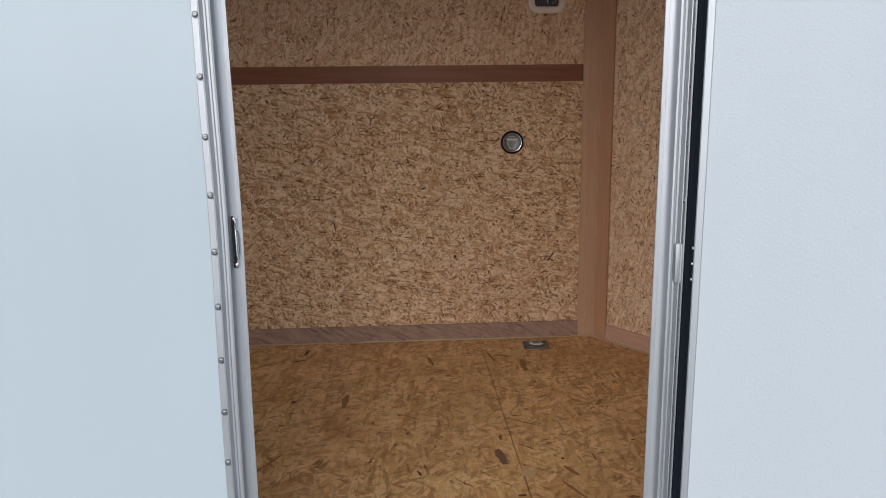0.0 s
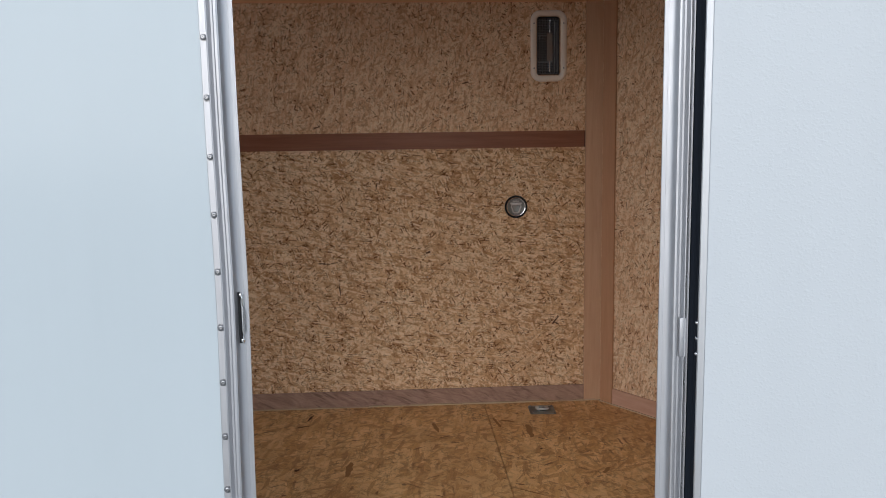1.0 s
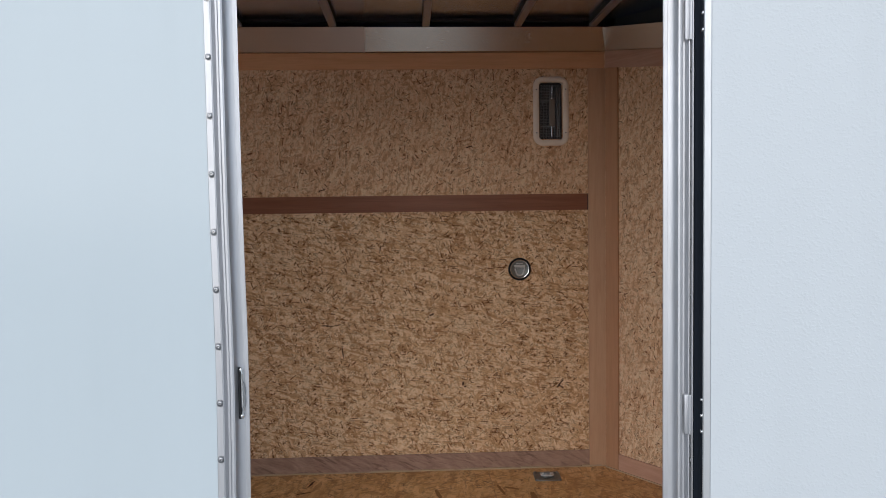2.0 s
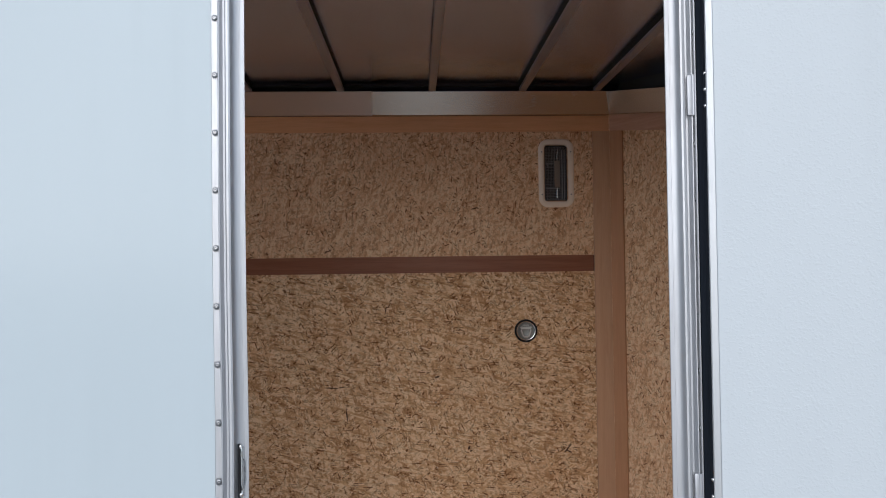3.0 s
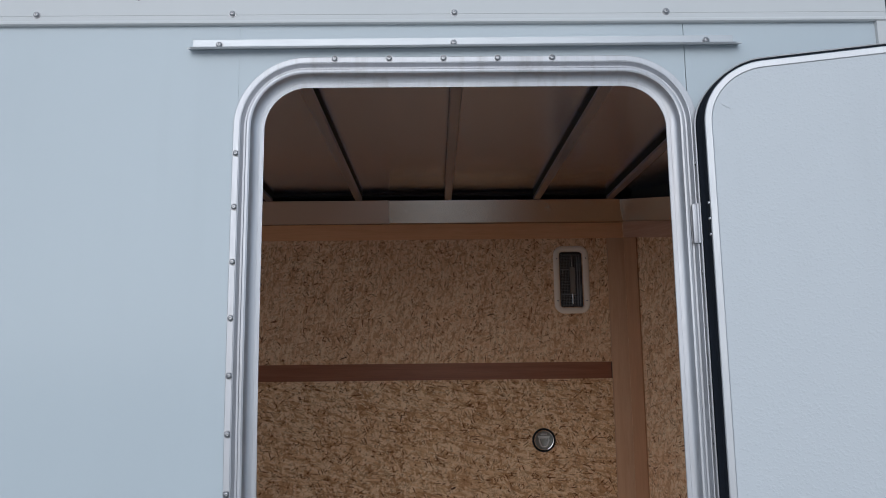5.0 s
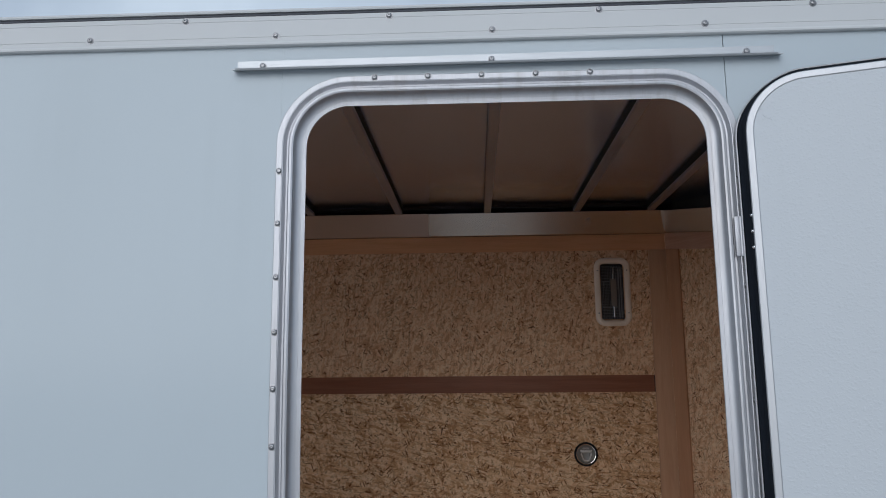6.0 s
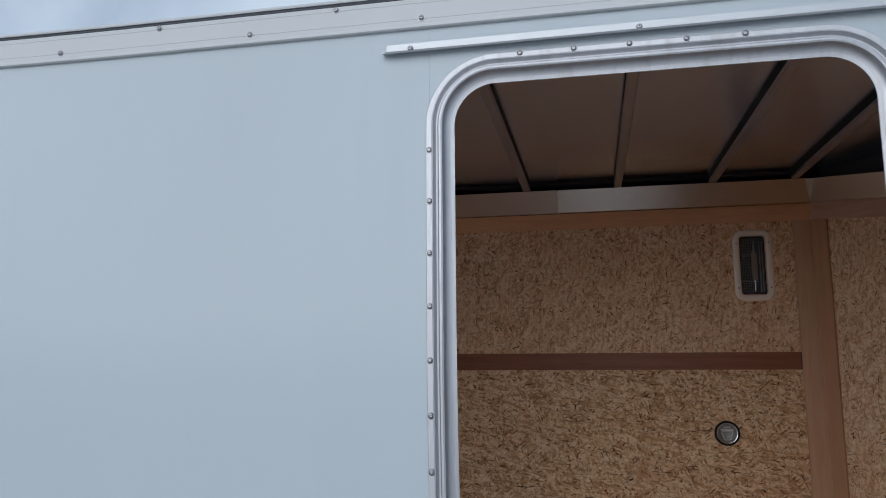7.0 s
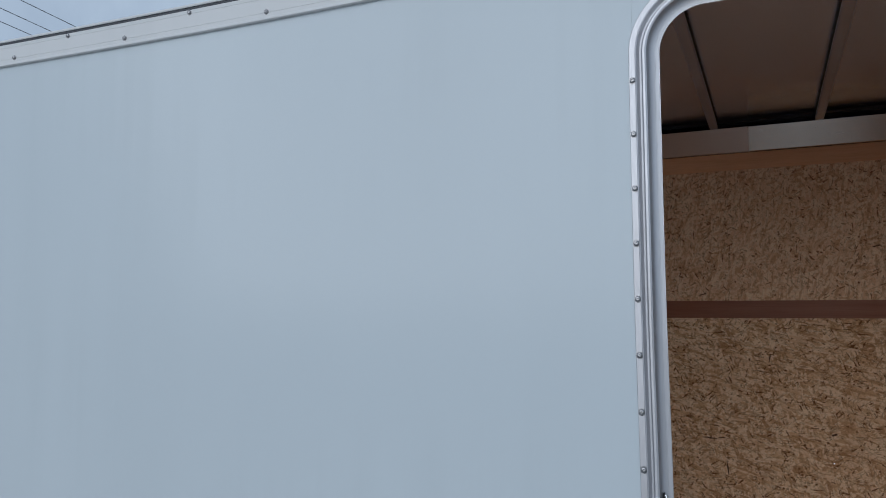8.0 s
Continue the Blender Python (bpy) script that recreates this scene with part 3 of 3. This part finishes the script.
inn = Vector((NOSE.y, -NOSE.x, 0)).normalized()
COVE_JOINT = 0.16
tagged(part("cove_trim", cove_profile((REAR_X, 2.012, 0), (COVE_JOINT - 0.0005, 2.0125, 0), (0, -1, 0), 0.046), M_COVE_DULL), "dull aluminium cove along the ceiling edge", "trim", "cove trims", "structure")
tagged(part("cove_trim", cove_profile((COVE_JOINT, 2.010, 0), (CORNER_X - 0.006, 2.012, 0), (0, -1, 0)), M_COVE), "shiny aluminium cove along the ceiling edge", "trim", "cove trims", "structure")
c0 = Vector((CORNER_X - 0.002, CORNER_Y - 0.012, 0)) + inn * 0.004
tagged(part("cove_trim", cove_profile(c0, c0 + (NOSE - Vector((0, 0, NOSE_DROP))) * length, inn), M_COVE), "shiny aluminium cove along the ceiling edge", "trim", "cove trims", "structure")
tagged(part("cove_trim", cove_profile((REAR_X, 0.060, 0), (CORNER_X, 0.060, 0), (0, 1, 0)), M_COVE), "shiny aluminium cove along the ceiling edge", "trim", "cove trims", "structure")

# ---- roof edge trim outside ----
def rail_rise(x):
    """The roof edge rises a little towards the rear."""
    return 0.015 * max(0.0, -0.7 - x) ** 1.5


def along_roof(profile):
    bm = bmesh.new()
    stops = (REAR_X - 0.05, -1.8, -1.6, -1.4, -1.2, -1.05, -0.9, -0.7, 1.24)
    rows = [[bm.verts.new((x, y, z + rail_rise(x))) for y, z in profile] for x in stops]
    n = len(profile)
    for a, b in zip(rows, rows[1:]):
        for k in range(n):
            bm.faces.new((a[k], a[(k + 1) % n], b[(k + 1) % n], b[k]))
    bm.faces.new(rows[0])
    bm.faces.new(list(reversed(rows[-1])))
    return bm


rail = empty("roof_rail")
tagged(rail, "white ribbed roof edge trim with two rows of screws", "trim", kind="structure")
prof = [(0, 2.452), (-0.007, 2.452), (-0.010, 2.4540), (-0.010, 2.4575), (-0.0075, 2.4585), (-0.0062, 2.462), (-0.0062, 2.4705), (-0.0055, 2.4712), (-0.0062, 2.472),
        (-0.0062, 2.5045), (-0.0055, 2.5052), (-0.0062, 2.506), (-0.0066, 2.5135), (-0.0066, 2.5150), (0, 2.5150)]
M_RAIL = painted_sheet("white_roof_trim", (0.57, 0.58, 0.585), 0.34, 0, 0.05)
part("trim_strip", along_roof(prof), M_RAIL, rail)
part("seal_strip", along_roof([(0, 2.5172), (-0.0045, 2.5172), (-0.0045, 2.5212), (0, 2.5212)]), plain("dark_sealant", (0.05, 0.055, 0.07), 0.6), rail, "dark sealant line")
part("top_lip", along_roof([(0.01, 2.523), (-0.007, 2.523), (-0.008, 2.526), (-0.006, 2.530), (0.01, 2.534)]), M_RAIL, rail)
part("trim_strip", prism([(x, y, 2.0) for x, y in [(1.2195, 0), (1.2195, -0.008), (1.262, -0.008), (1.300, 0.04), (1.295, 0.05), (1.250, 0.003)]], (0, 0, 0.4515)), M_RAIL, rail, "white corner trim strip")
SCREW_RAIL = screw_mesh("screw", 0.0057, 0.0050, M_SCREW)


def screws(parent, mesh, places):
    for p in places:
        ob = new("screw", mesh)
        ob.parent = parent
        ob.matrix_basis = Matrix.Translation(p) @ Matrix.Rotation(random.uniform(0, 6.28), 4, "Y")


RS = [(-1.715, 0), (-1.502, 1), (-1.292, 0), (-1.075, 1), (-0.840, 0), (-0.598, 1), (-0.385, 0), (-0.195, 1), (-0.014, 0), (0.209, 1), (0.409, 0), (0.615, 1), (0.815, 0), (1.02, 1)]
screws(rail, SCREW_RAIL, [(x, -0.0062, (2.5085 if up else 2.4735) + rail_rise(x)) for x, up in RS])

# ---- drip rail over the door ----
drip = empty("drip_rail", pose(0.009, 0, 0, 0, -0.216, 0))
tagged(drip, "aluminium drip rail screwed on above the doorway", "drip rail")
bm = prism([(-0.088, y, z) for y, z in [(-0.0004, 2.4230), (-0.0025, 2.4235), (-0.003, 2.4065), (-0.017, 2.4010), (-0.0185, 2.4030), (-0.0195, 2.4020), (-0.018, 2.3990), (-0.0004, 2.4040)]], (1.030, 0, 0))
part("channel", bm, M_TRIM, drip)
bm = prism([(-0.094, -0.0185, 2.3995), (-0.094, -0.0005, 2.4045), (-0.088, -0.0005, 2.4045), (-0.088, -0.0185, 2.3995)], (0, 0, 0.0018))
part("end_tab", bm, M_TRIM, drip)
bm = bmesh.new()
prism([(0.942, -0.0185, 2.3995), (0.942, -0.0005, 2.4045), (0.952, -0.0005, 2.4045), (0.952, -0.0185, 2.3995)], (0, 0, 0.0018), bm)
part("end_tab", bm, M_TRIM, drip)
screws(drip, SCREW_RAIL, [(x, -0.003, 2.4125) for x in (-0.038, 0.407, 0.890)])

# ---- door frame ----
frame_ob = empty("door_1")
tagged(frame_ob, "drawn aluminium door frame with rounded corners and screws", "door frame", kind="structure")
def jamb_bow(x, z):
    """The latch side of the frame is pushed in a little round the keeper."""
    return 0.004 * math.exp(-((z - 1.43) / 0.24) ** 2) if x < 0.3 else 0.0


path = rounded_path(FX0, FX1, FZ0, FZ1, FR, 18, low=0.04)
rise = FZ1 - FR - FZ0 - 0.04
path[19:19] = [(FX0, FZ0 + 0.04 + rise * k / 40, -1.0, 0.0) for k in range(1, 40)]
path = [(x + jamb_bow(x, z), z, nx, nz) for x, z, nx, nz in path]
PROFILE = [(0.0, 0.0005), (0.0, -0.0030), (0.0010, -0.0042), (0.0115, -0.0042), (0.0122, -0.0078), (0.0133, -0.0090), (0.0148, -0.0085), (0.0165, -0.0045),
           (0.0195, -0.0005), (0.0226, 0.0000), (0.0243, -0.0045), (0.0262, -0.0066), (0.0300, -0.0070), (0.0330, -0.0058), (0.0340, -0.0020), (0.0345, 0.0020),
           (0.0352, 0.0050), (0.0366, 0.0074), (0.0390, 0.0094), (0.0425, 0.0110), (0.0465, 0.0121), (0.0470, 0.0118), (0.0530, 0.0130), (0.0534, 0.0125), (0.0543, 0.0125), (0.0547, 0.0135), (0.0540, 0.0160), (0.0400, 0.0200), (0.0380, 0.0480), (0.0300, 0.0480)]
part("frame_profile", sweep(path, PROFILE), M_FRAME, frame_ob, smooth=True)
bpy.data.meshes["frame_profile"].set_sharp_from_angle(angle=radians(24))
SCREW_FRAME = screw_mesh("screw", 0.0055, 0.0044, M_SCREW)
places = [(jamb_bow(0.0, 2.2 - 0.1016 * i), -0.0042, 2.2 - 0.1016 * i) for i in range(17)]
places += [(0.181 + 0.1031 * i, -0.0042, 2.3825) for i in range(5)]
places += [(0.8568, -0.0042, 2.174 - 0.1016 * i) for i in range(17) if i not in (3, 5) and abs(2.174 - 0.1016 * i - 2.059) > 0.045 and abs(2.174 - 0.1016 * i - 1.347) > 0.045]
screws(frame_ob, SCREW_FRAME, places)
for i in (3, 5):
    part("screw_hole", lathe([(0.0032, 0), (0.0032, 0.0003), (0, 0.0003)], 12), M_DARK, frame_ob, "empty dark screw hole", at=Matrix.Translation((0.8568, -0.0042, 2.174 - 0.1016 * i)))
for z in (2.059, 1.347, 0.70):
    hb = box(0.8405, 0.8540, -0.0115, -0.0045, z - 0.037, z + 0.037, 0.003)
    hinge = part("hinge_leaf", hb, M_FRAME, frame_ob, "aluminium hinge leaf", True)
    part("hinge_pin", tube([(0.8515, -0.0105, z - 0.0365), (0.8515, -0.0105, z + 0.0365)], 0.0038, 12), M_FRAME, hinge, "", True)

# keeper loop on the jamb
keeper = empty("door_keeper", pose(0.0400, 0.0095, 1.402, 0, 0, -38))
tagged(keeper, "steel wire keeper loop fixed to the door jamb", "latch keeper")
part("backing_strip", box(-0.004, 0.0004, -0.0065, -0.001, -0.047, 0.047, 0.001), M_DARK, keeper, "black strip behind the wire")
part("wire_loop", tube([(0.0, -0.002, 0.046), (0.004, -0.004, 0.044), (0.0055, -0.005, 0.036), (0.003, -0.004, 0.029), (0.0045, -0.004, 0.022), (0.0045, -0.004, -0.024), (0.006, -0.003, -0.030),
                        (0.003, -0.003, -0.034), (0.005, -0.003, -0.040), (0.001, -0.002, -0.047)], 0.0016, 8), M_CHROME, keeper, "bright steel wire", True)
part("wire_loop", tube([(0.002, 0.002, 0.020), (0.004, 0.003, 0.014), (0.004, 0.003, -0.018), (0.005, 0.001, -0.026)], 0.0011, 8), M_SCREW, keeper, "bright steel wire", True)
for z in (0.042, -0.042):
    part("bolt", lathe([(0.0040, 0), (0.0036, 0.0022), (0.0016, 0.003), (0, 0.003)], 12), M_CHROME, keeper, "", True, Matrix.Translation((0.001, -0.002, z)) @ Matrix.Rotation(radians(60), 4, "Z"))

# ---- door leaf, swung open ----
SWING = 17.3
leaf = empty("door_leaf", pose(0.861, -0.045, 0, 0, 0, -SWING))
tagged(leaf, "open white trailer door with pebbled liner and black seal", "door")
DW, DZ0, DZ1 = 0.795, 0.545, 2.345
body = rounded_path(0, DW, DZ0, DZ1, 0.105, 16, low=0.03)
inner = rounded_path(0.0135, DW - 0.0135, DZ0 + 0.0135, DZ1 - 0.0135, 0.0915, 16, low=0.02)
part("edge_frame", sweep(body, [(0.012, 0.031), (0.0, 0.031), (0.0, 0.0015), (0.0015, 0.0), (0.0120, 0.0), (0.0135, 0.0012), (0.0140, 0.004)]), M_LEAF_EDGE, leaf, "aluminium edge frame", True)
part("liner_panel", prism([(x, 0.0016, z) for x, z, nx, nz in inner], (0, 0.018, 0)), M_LINER, leaf, "white pebbled panel")
part("seal", squeezed(body, [(0.001, 0.0300), (0.0012, 0.0060), (-0.0015, 0.0070), (-0.004, 0.0150), (-0.008, 0.0200), (-0.0115, 0.0215), (-0.0140, 0.0250), (-0.0145, 0.0310), (0.001, 0.0310)]), M_SEAL, leaf, "blue-black rubber seal", True)
part("outer_flange", squeezed(body, [(-0.018, 0.0350), (-0.018, 0.0245), (-0.0170, 0.0235), (-0.0150, 0.0240), (-0.0146, 0.0312), (0.008, 0.0314), (0.008, 0.0350)]), M_FRAME, leaf, "aluminium outer flange", True)
part("outer_skin", prism([(x, 0.0316, z) for x, z, nx, nz in rounded_path(0.008, DW - 0.008, DZ0 + 0.008, DZ1 - 0.008, 0.09, 16, low=0.02)], (0, 0.004, 0)), M_SKIN, leaf)
for pts in ([(0.019, 2.287), (0.023, 2.284), (0.030, 2.283)], [(0.029, 2.273), (0.038, 2.266), (0.044, 2.262)], [(0.042, 2.266), (0.046, 2.260)]):
    part("scuff", tube([(x, 0.0014, z) for x, z in pts], 0.0007, 5), M_LINER, leaf, "pale raised scuff mark")
SCREW_DOOR = screw_mesh("screw", 0.0036, 0.0034, M_CHROME)
for z0 in (2.059, 1.347, 0.70):
    for dz in (-0.029, 0, 0.029):
        ob = new("screw", SCREW_DOOR)
        ob.parent = leaf
        ob.matrix_basis = pose(0.0, 0.010, z0 + dz + 0.004, 0, 0, -90)

# ---- vent in the far wall ----
vent = empty("wall_vent", pose(0.998, 2.0455, 2.178))
tagged(vent, "beige plastic flow-through vent with wire screen in the wall", "vent")
VW, VH = 0.163, 0.313
vp = rounded_path(-VW / 2, VW / 2, -VH / 2, VH / 2, 0.044, 10)
bezel = part("bezel", sweep(vp, [(0, 0), (0, -0.004), (0.003, -0.008), (0.008, -0.010), (0.019, -0.010), (0.024, -0.008), (0.0265, -0.003), (0.0265, 0.012)]), M_VENT, vent, "", True)
hole = rounded_path(-VW / 2 + 0.026, VW / 2 - 0.026, -VH / 2 + 0.026, VH / 2 - 0.026, 0.012, 8)
part("duct", sweep(hole, [(0, 0.001), (0.0, 0.041), (0.049, 0.041)]), M_DARK, vent, "black duct")
bm = bmesh.new()
for i in range(14):
    x = -0.047 + 0.094 * i / 13
    tube([(x, 0.010, -0.122), (x, 0.010, 0.122)], 0.0008, 4, False, bm)
for i in range(35):
    z = -0.120 + 0.240 * i / 34
    tube([(-0.048, 0.0105, z), (0.048, 0.0105, z)], 0.0008, 4, False, bm)
tagged(part("screen", bm, M_MESH, vent, "fine grey wire screen"), kind="stuff")
part("slide_plate", box(-0.008, 0.018, -0.002, 0.002, -0.066, 0.058, 0.0015), plain("grey_brown_plate", (0.20, 0.17, 0.15), 0.5), vent, "grey-brown sliding plate")
part("slide_rod", tube([(0.004, -0.003, 0.058), (0.004, -0.003, 0.112)], 0.003, 8), M_CHROME, vent, "bright rod", True)
part("slide_rod", tube([(0.004, -0.003, -0.114), (0.004, -0.003, -0.066)], 0.003, 8), M_CHROME, vent, "bright rod", True)
for x in (0.027, 0.037):
    part("slide_track", box(x, x + 0.004, -0.002, 0.008, -0.116, 0.108, 0.001), M_MESH, vent, "grey track")
part("crossbar", box(-0.046, 0.02, 0.003, 0.007, -0.072, -0.067, 0.001), M_MESH, vent)
part("crossbar", box(-0.046, 0.0, 0.003, 0.007, 0.046, 0.050, 0.001), M_MESH, vent)
part("crossbar", box(-0.040, -0.037, 0.003, 0.007, 0.028, 0.048, 0.001), M_MESH, vent)
SCREW_VENT = screw_mesh("screw", 0.0026, 0.002, M_SCREW)
screws(bezel, SCREW_VENT, [(-0.067, -0.010, -0.098), (0.067, -0.010, -0.098), (-0.067, -0.010, 0.098), (0.067, -0.010, 0.098)])

# ---- round recessed ring in the far wall ----
ring = empty("wall_tie_ring", pose(0.848, 2.0458, 1.458))
tagged(ring, "round chrome tie-down ring recessed in the wall board", "tie-down ring")
part("gasket", lathe([(0.0525, 0), (0.0525, 0.0030), (0.046, 0.0045), (0.044, 0.002), (0.044, 0)], 44), M_RUBBER_AND_SHADE, ring, "black gasket", True)
part("rim", lathe([(0.0450, 0.001), (0.0445, 0.005), (0.0425, 0.0072), (0.0405, 0.0068), (0.0385, 0.0040), (0.0375, 0.0)], 44), M_CHROME, ring, "", True)
pan = part("pan", lathe([(0.0378, 0.001), (0.0355, 0.0005), (0.0338, 0.0020), (0.0318, 0.0006), (0.0, 0.0004)], 44), bare_metal("dull_pan", (0.30, 0.305, 0.295), 0.5), ring, "dull steel pan", True)
part("d_ring", tube([(-0.022, -0.0045, 0.010), (0.022, -0.0045, 0.010), (0.0215, -0.0045, 0.0), (0.013, -0.0045, -0.024), (0.007, -0.0045, -0.028), (-0.007, -0.0045, -0.028), (-0.013, -0.0045, -0.024), (-0.0215, -0.0045, 0.0)], 0.0032, 10, True), M_BRIGHT, ring, "", True)
part("clip_bar", box(-0.026, 0.026, -0.004, -0.0005, 0.011, 0.019, 0.0015), M_BRIGHT, pan)
part("clip_bar", box(-0.015, 0.015, -0.005, -0.0005, 0.024, 0.028, 0.001), M_BRIGHT, pan)
screws(pan, SCREW_VENT, [(-0.011, -0.001, 0.003), (0.011, -0.001, 0.003), (-0.010, -0.001, 0.0225), (0.010, -0.001, 0.0225)])

# ---- floor tie-down ----
tie = empty("floor_tie_down", pose(0.945, 1.915, FLOOR, 0, 0, -3))
tagged(tie, "galvanised recessed tie-down plate screwed to the floor boards", "tie-down")
M_ZINC = bare_metal("zinc_plate", (0.30, 0.33, 0.34), 0.32, (1, 1, 1), 0.2, 0.05)
plate = rounded_path(-0.059, 0.059, -0.054, 0.054, 0.008, 4)
bm = bmesh.new()
sweep(plate, [(0, 0), (0, 0.0028), (0.0008, 0.0034), (0.022, 0.0034), (0.027, 0.0014), (0.0305, 0.0008), (0.0445, 0.0006)], bm)
bmesh.ops.rotate(bm, verts=bm.verts, cent=(0, 0, 0), matrix=Matrix.Rotation(radians(90), 3, "X"))
bmesh.ops.holes_fill(bm, edges=[e for e in bm.edges if e.is_boundary], sides=0)
plate_ob = part("plate", bm, M_ZINC, tie, "", True)
part("d_ring", tube([(-0.026, 0.014, 0.009), (-0.026, -0.010, 0.012), (-0.016, -0.022, 0.0125), (0.016, -0.022, 0.0125), (0.026, -0.010, 0.012), (0.026, 0.014, 0.009), (0.0, 0.016, 0.009)], 0.0048, 10, True), M_BRIGHT, tie, "bright steel ring", True)
part("strap", box(-0.014, 0.014, 0.008, 0.024, 0.002, 0.0155, 0.003), M_ZINC, tie, "", True)
for sx in (-1, 1):
    for sy in (-1, 1):
        ob = new("screw", SCREW_FRAME)
        ob.parent = plate_ob
        ob.matrix_basis = pose(sx * 0.049, sy * 0.044, 0.0033, -90, 0, 0)

# ---- small marks in the boards ----
scar = prism([(0.632 + dx * 0.8, 0.845 + (y - 0.845) * 0.8, FLOOR + 0.0002) for dx, y in [(-0.014, 0.90), (0.004, 0.915), (0.018, 0.885), (0.026, 0.83), (0.024, 0.785), (0.004, 0.782), (-0.006, 0.83), (-0.016, 0.86)]], (0, 0, 0.0009))
tagged(part("floor_stain", scar, plain("dark_worn_flake", (0.27, 0.135, 0.085), 0.6, 0, 0.9, 120)), "dark torn flake in the floor board", "stain", kind="structure")
pale = prism([(0.705 + 0.022 * math.cos(a), 0.735 + 0.027 * math.sin(a), FLOOR + 0.0002) for a in [k * math.pi / 8 for k in range(16)]], (0, 0, 0.0006))
tagged(part("floor_stain", pale, plain("pale_putty", (0.60, 0.40, 0.22), 0.6, 0, 0.3, 60)), "pale filler patch in the floor board", "stain", kind="structure")

# torn flakes and knots that stand out from the rest: place, length, width, turn
M_TORN = plain("torn_flake", (0.33, 0.155, 0.055), 0.6, 0, 0.3, 70)
M_HOLE = plain("dark_knot", (0.085, 0.038, 0.018), 0.8, 0, 0.3, 70)


def torn_flake(name, parent, u, v, long, wide, turn, on_wall, material):
    rng = random.Random(int(u * 997 + v * 313))
    n = 7
    side = [(-0.5 + k / (n - 1), 0.5 * math.sin(math.pi * (0.08 + 0.84 * k / (n - 1))) ** 0.5) for k in range(n)]
    ring = [(a * long, c * wide * rng.uniform(0.55, 1.1)) for a, c in side] + [(a * long * 0.97, -c * wide * rng.uniform(0.55, 1.1)) for a, c in reversed(side)]
    ca, sa = math.cos(radians(turn)), math.sin(radians(turn))
    flat = [(u + a * ca - c * sa, v + a * sa + c * ca) for a, c in ring]
    if on_wall:
        bm = prism([(x, BACK - 0.0001, z) for x, z in flat], (0, -0.0006, 0))
    else:
        bm = prism([(x, y, FLOOR + 0.0001) for x, y in flat], (0, 0, 0.0006))
    part(name, bm, material, parent)


for u, v, long, wide, turn in ((-0.107, 1.905, 0.075, 0.012, 75), (-0.125, 1.80, 0.06, 0.010, 20), (-0.088, 1.344, 0.022, 0.018, 40), (0.667, 0.609, 0.024, 0.012, 10), (0.374, 0.76, 0.035, 0.009, 110),
                               (0.70, 1.02, 0.014, 0.008, 0), (0.86, 1.47, 0.014, 0.010, 30), (0.83, 0.82, 0.012, 0.010, 0), (1.09, 0.93, 0.012, 0.012, 0)):
    torn_flake("knot", floor, u, v, long, wide, turn, False, M_HOLE)
for u, v, long, wide, turn in ((0.720, 1.775, 0.12, 0.016, 100), (0.768, 1.790, 0.07, 0.020, 150), (0.846, 1.665, 0.15, 0.030, 88), (1.062, 1.247, 0.060, 0.022, 55), (0.822, 0.630, 0.11, 0.014, 115),
                               (0.107, 1.335, 0.13, 0.030, 86), (-0.10, 0.86, 0.14, 0.010, 60), (0.84, 0.74, 0.07, 0.020, 120), (0.45, 1.74, 0.11, 0.022, 100), (0.76, 1.09, 0.10, 0.008, 145)):
    torn_flake("flake", floor, u, v, long, wide, turn, False, M_TORN)
for u, v, long, wide, turn in ((1.033, 0.921, 0.050, 0.009, 50), (1.036, 0.908, 0.030, 0.008, -30), (-0.036, 1.212, 0.055, 0.007, -4), (0.009, 1.215, 0.030, 0.006, 8), (0.581, 0.932, 0.018, 0.012, 70), (0.590, 0.918, 0.012, 0.009, 20),
                               (0.030, 1.09, 0.060, 0.006, 96), (0.44, 1.255, 0.022, 0.010, 25), (0.21, 1.56, 0.035, 0.006, 80), (-0.05, 1.83, 0.030, 0.007, 20), (0.62, 2.02, 0.03, 0.006, 15)):
    torn_flake("knot", back, u, v, long, wide, turn, True, M_HOLE)
SCREW_BOARD = screw_mesh("screw", 0.0030, 0.0016, M_CHROME)
screws(back, SCREW_BOARD, [(0.434, BACK, 1.140), (0.437, BACK, 0.843)])

# ---- overhead cables, far behind the trailer ----
for x, y, z in ((-13.24, 9.1, 7.84), (-13.96, 9.1, 7.84), (-14.59, 9.3, 7.84)):
    line = [(x - 0.147 * (s - y), s, z + 0.00022 * (s - y) ** 2) for s in range(-40, 72, 4)]
    cable = part("overhead_cable", tube(line, 0.008, 6), M_CABLE)
    tagged(cable, "black overhead cable against the cloudy sky", "cable", "overhead cables")
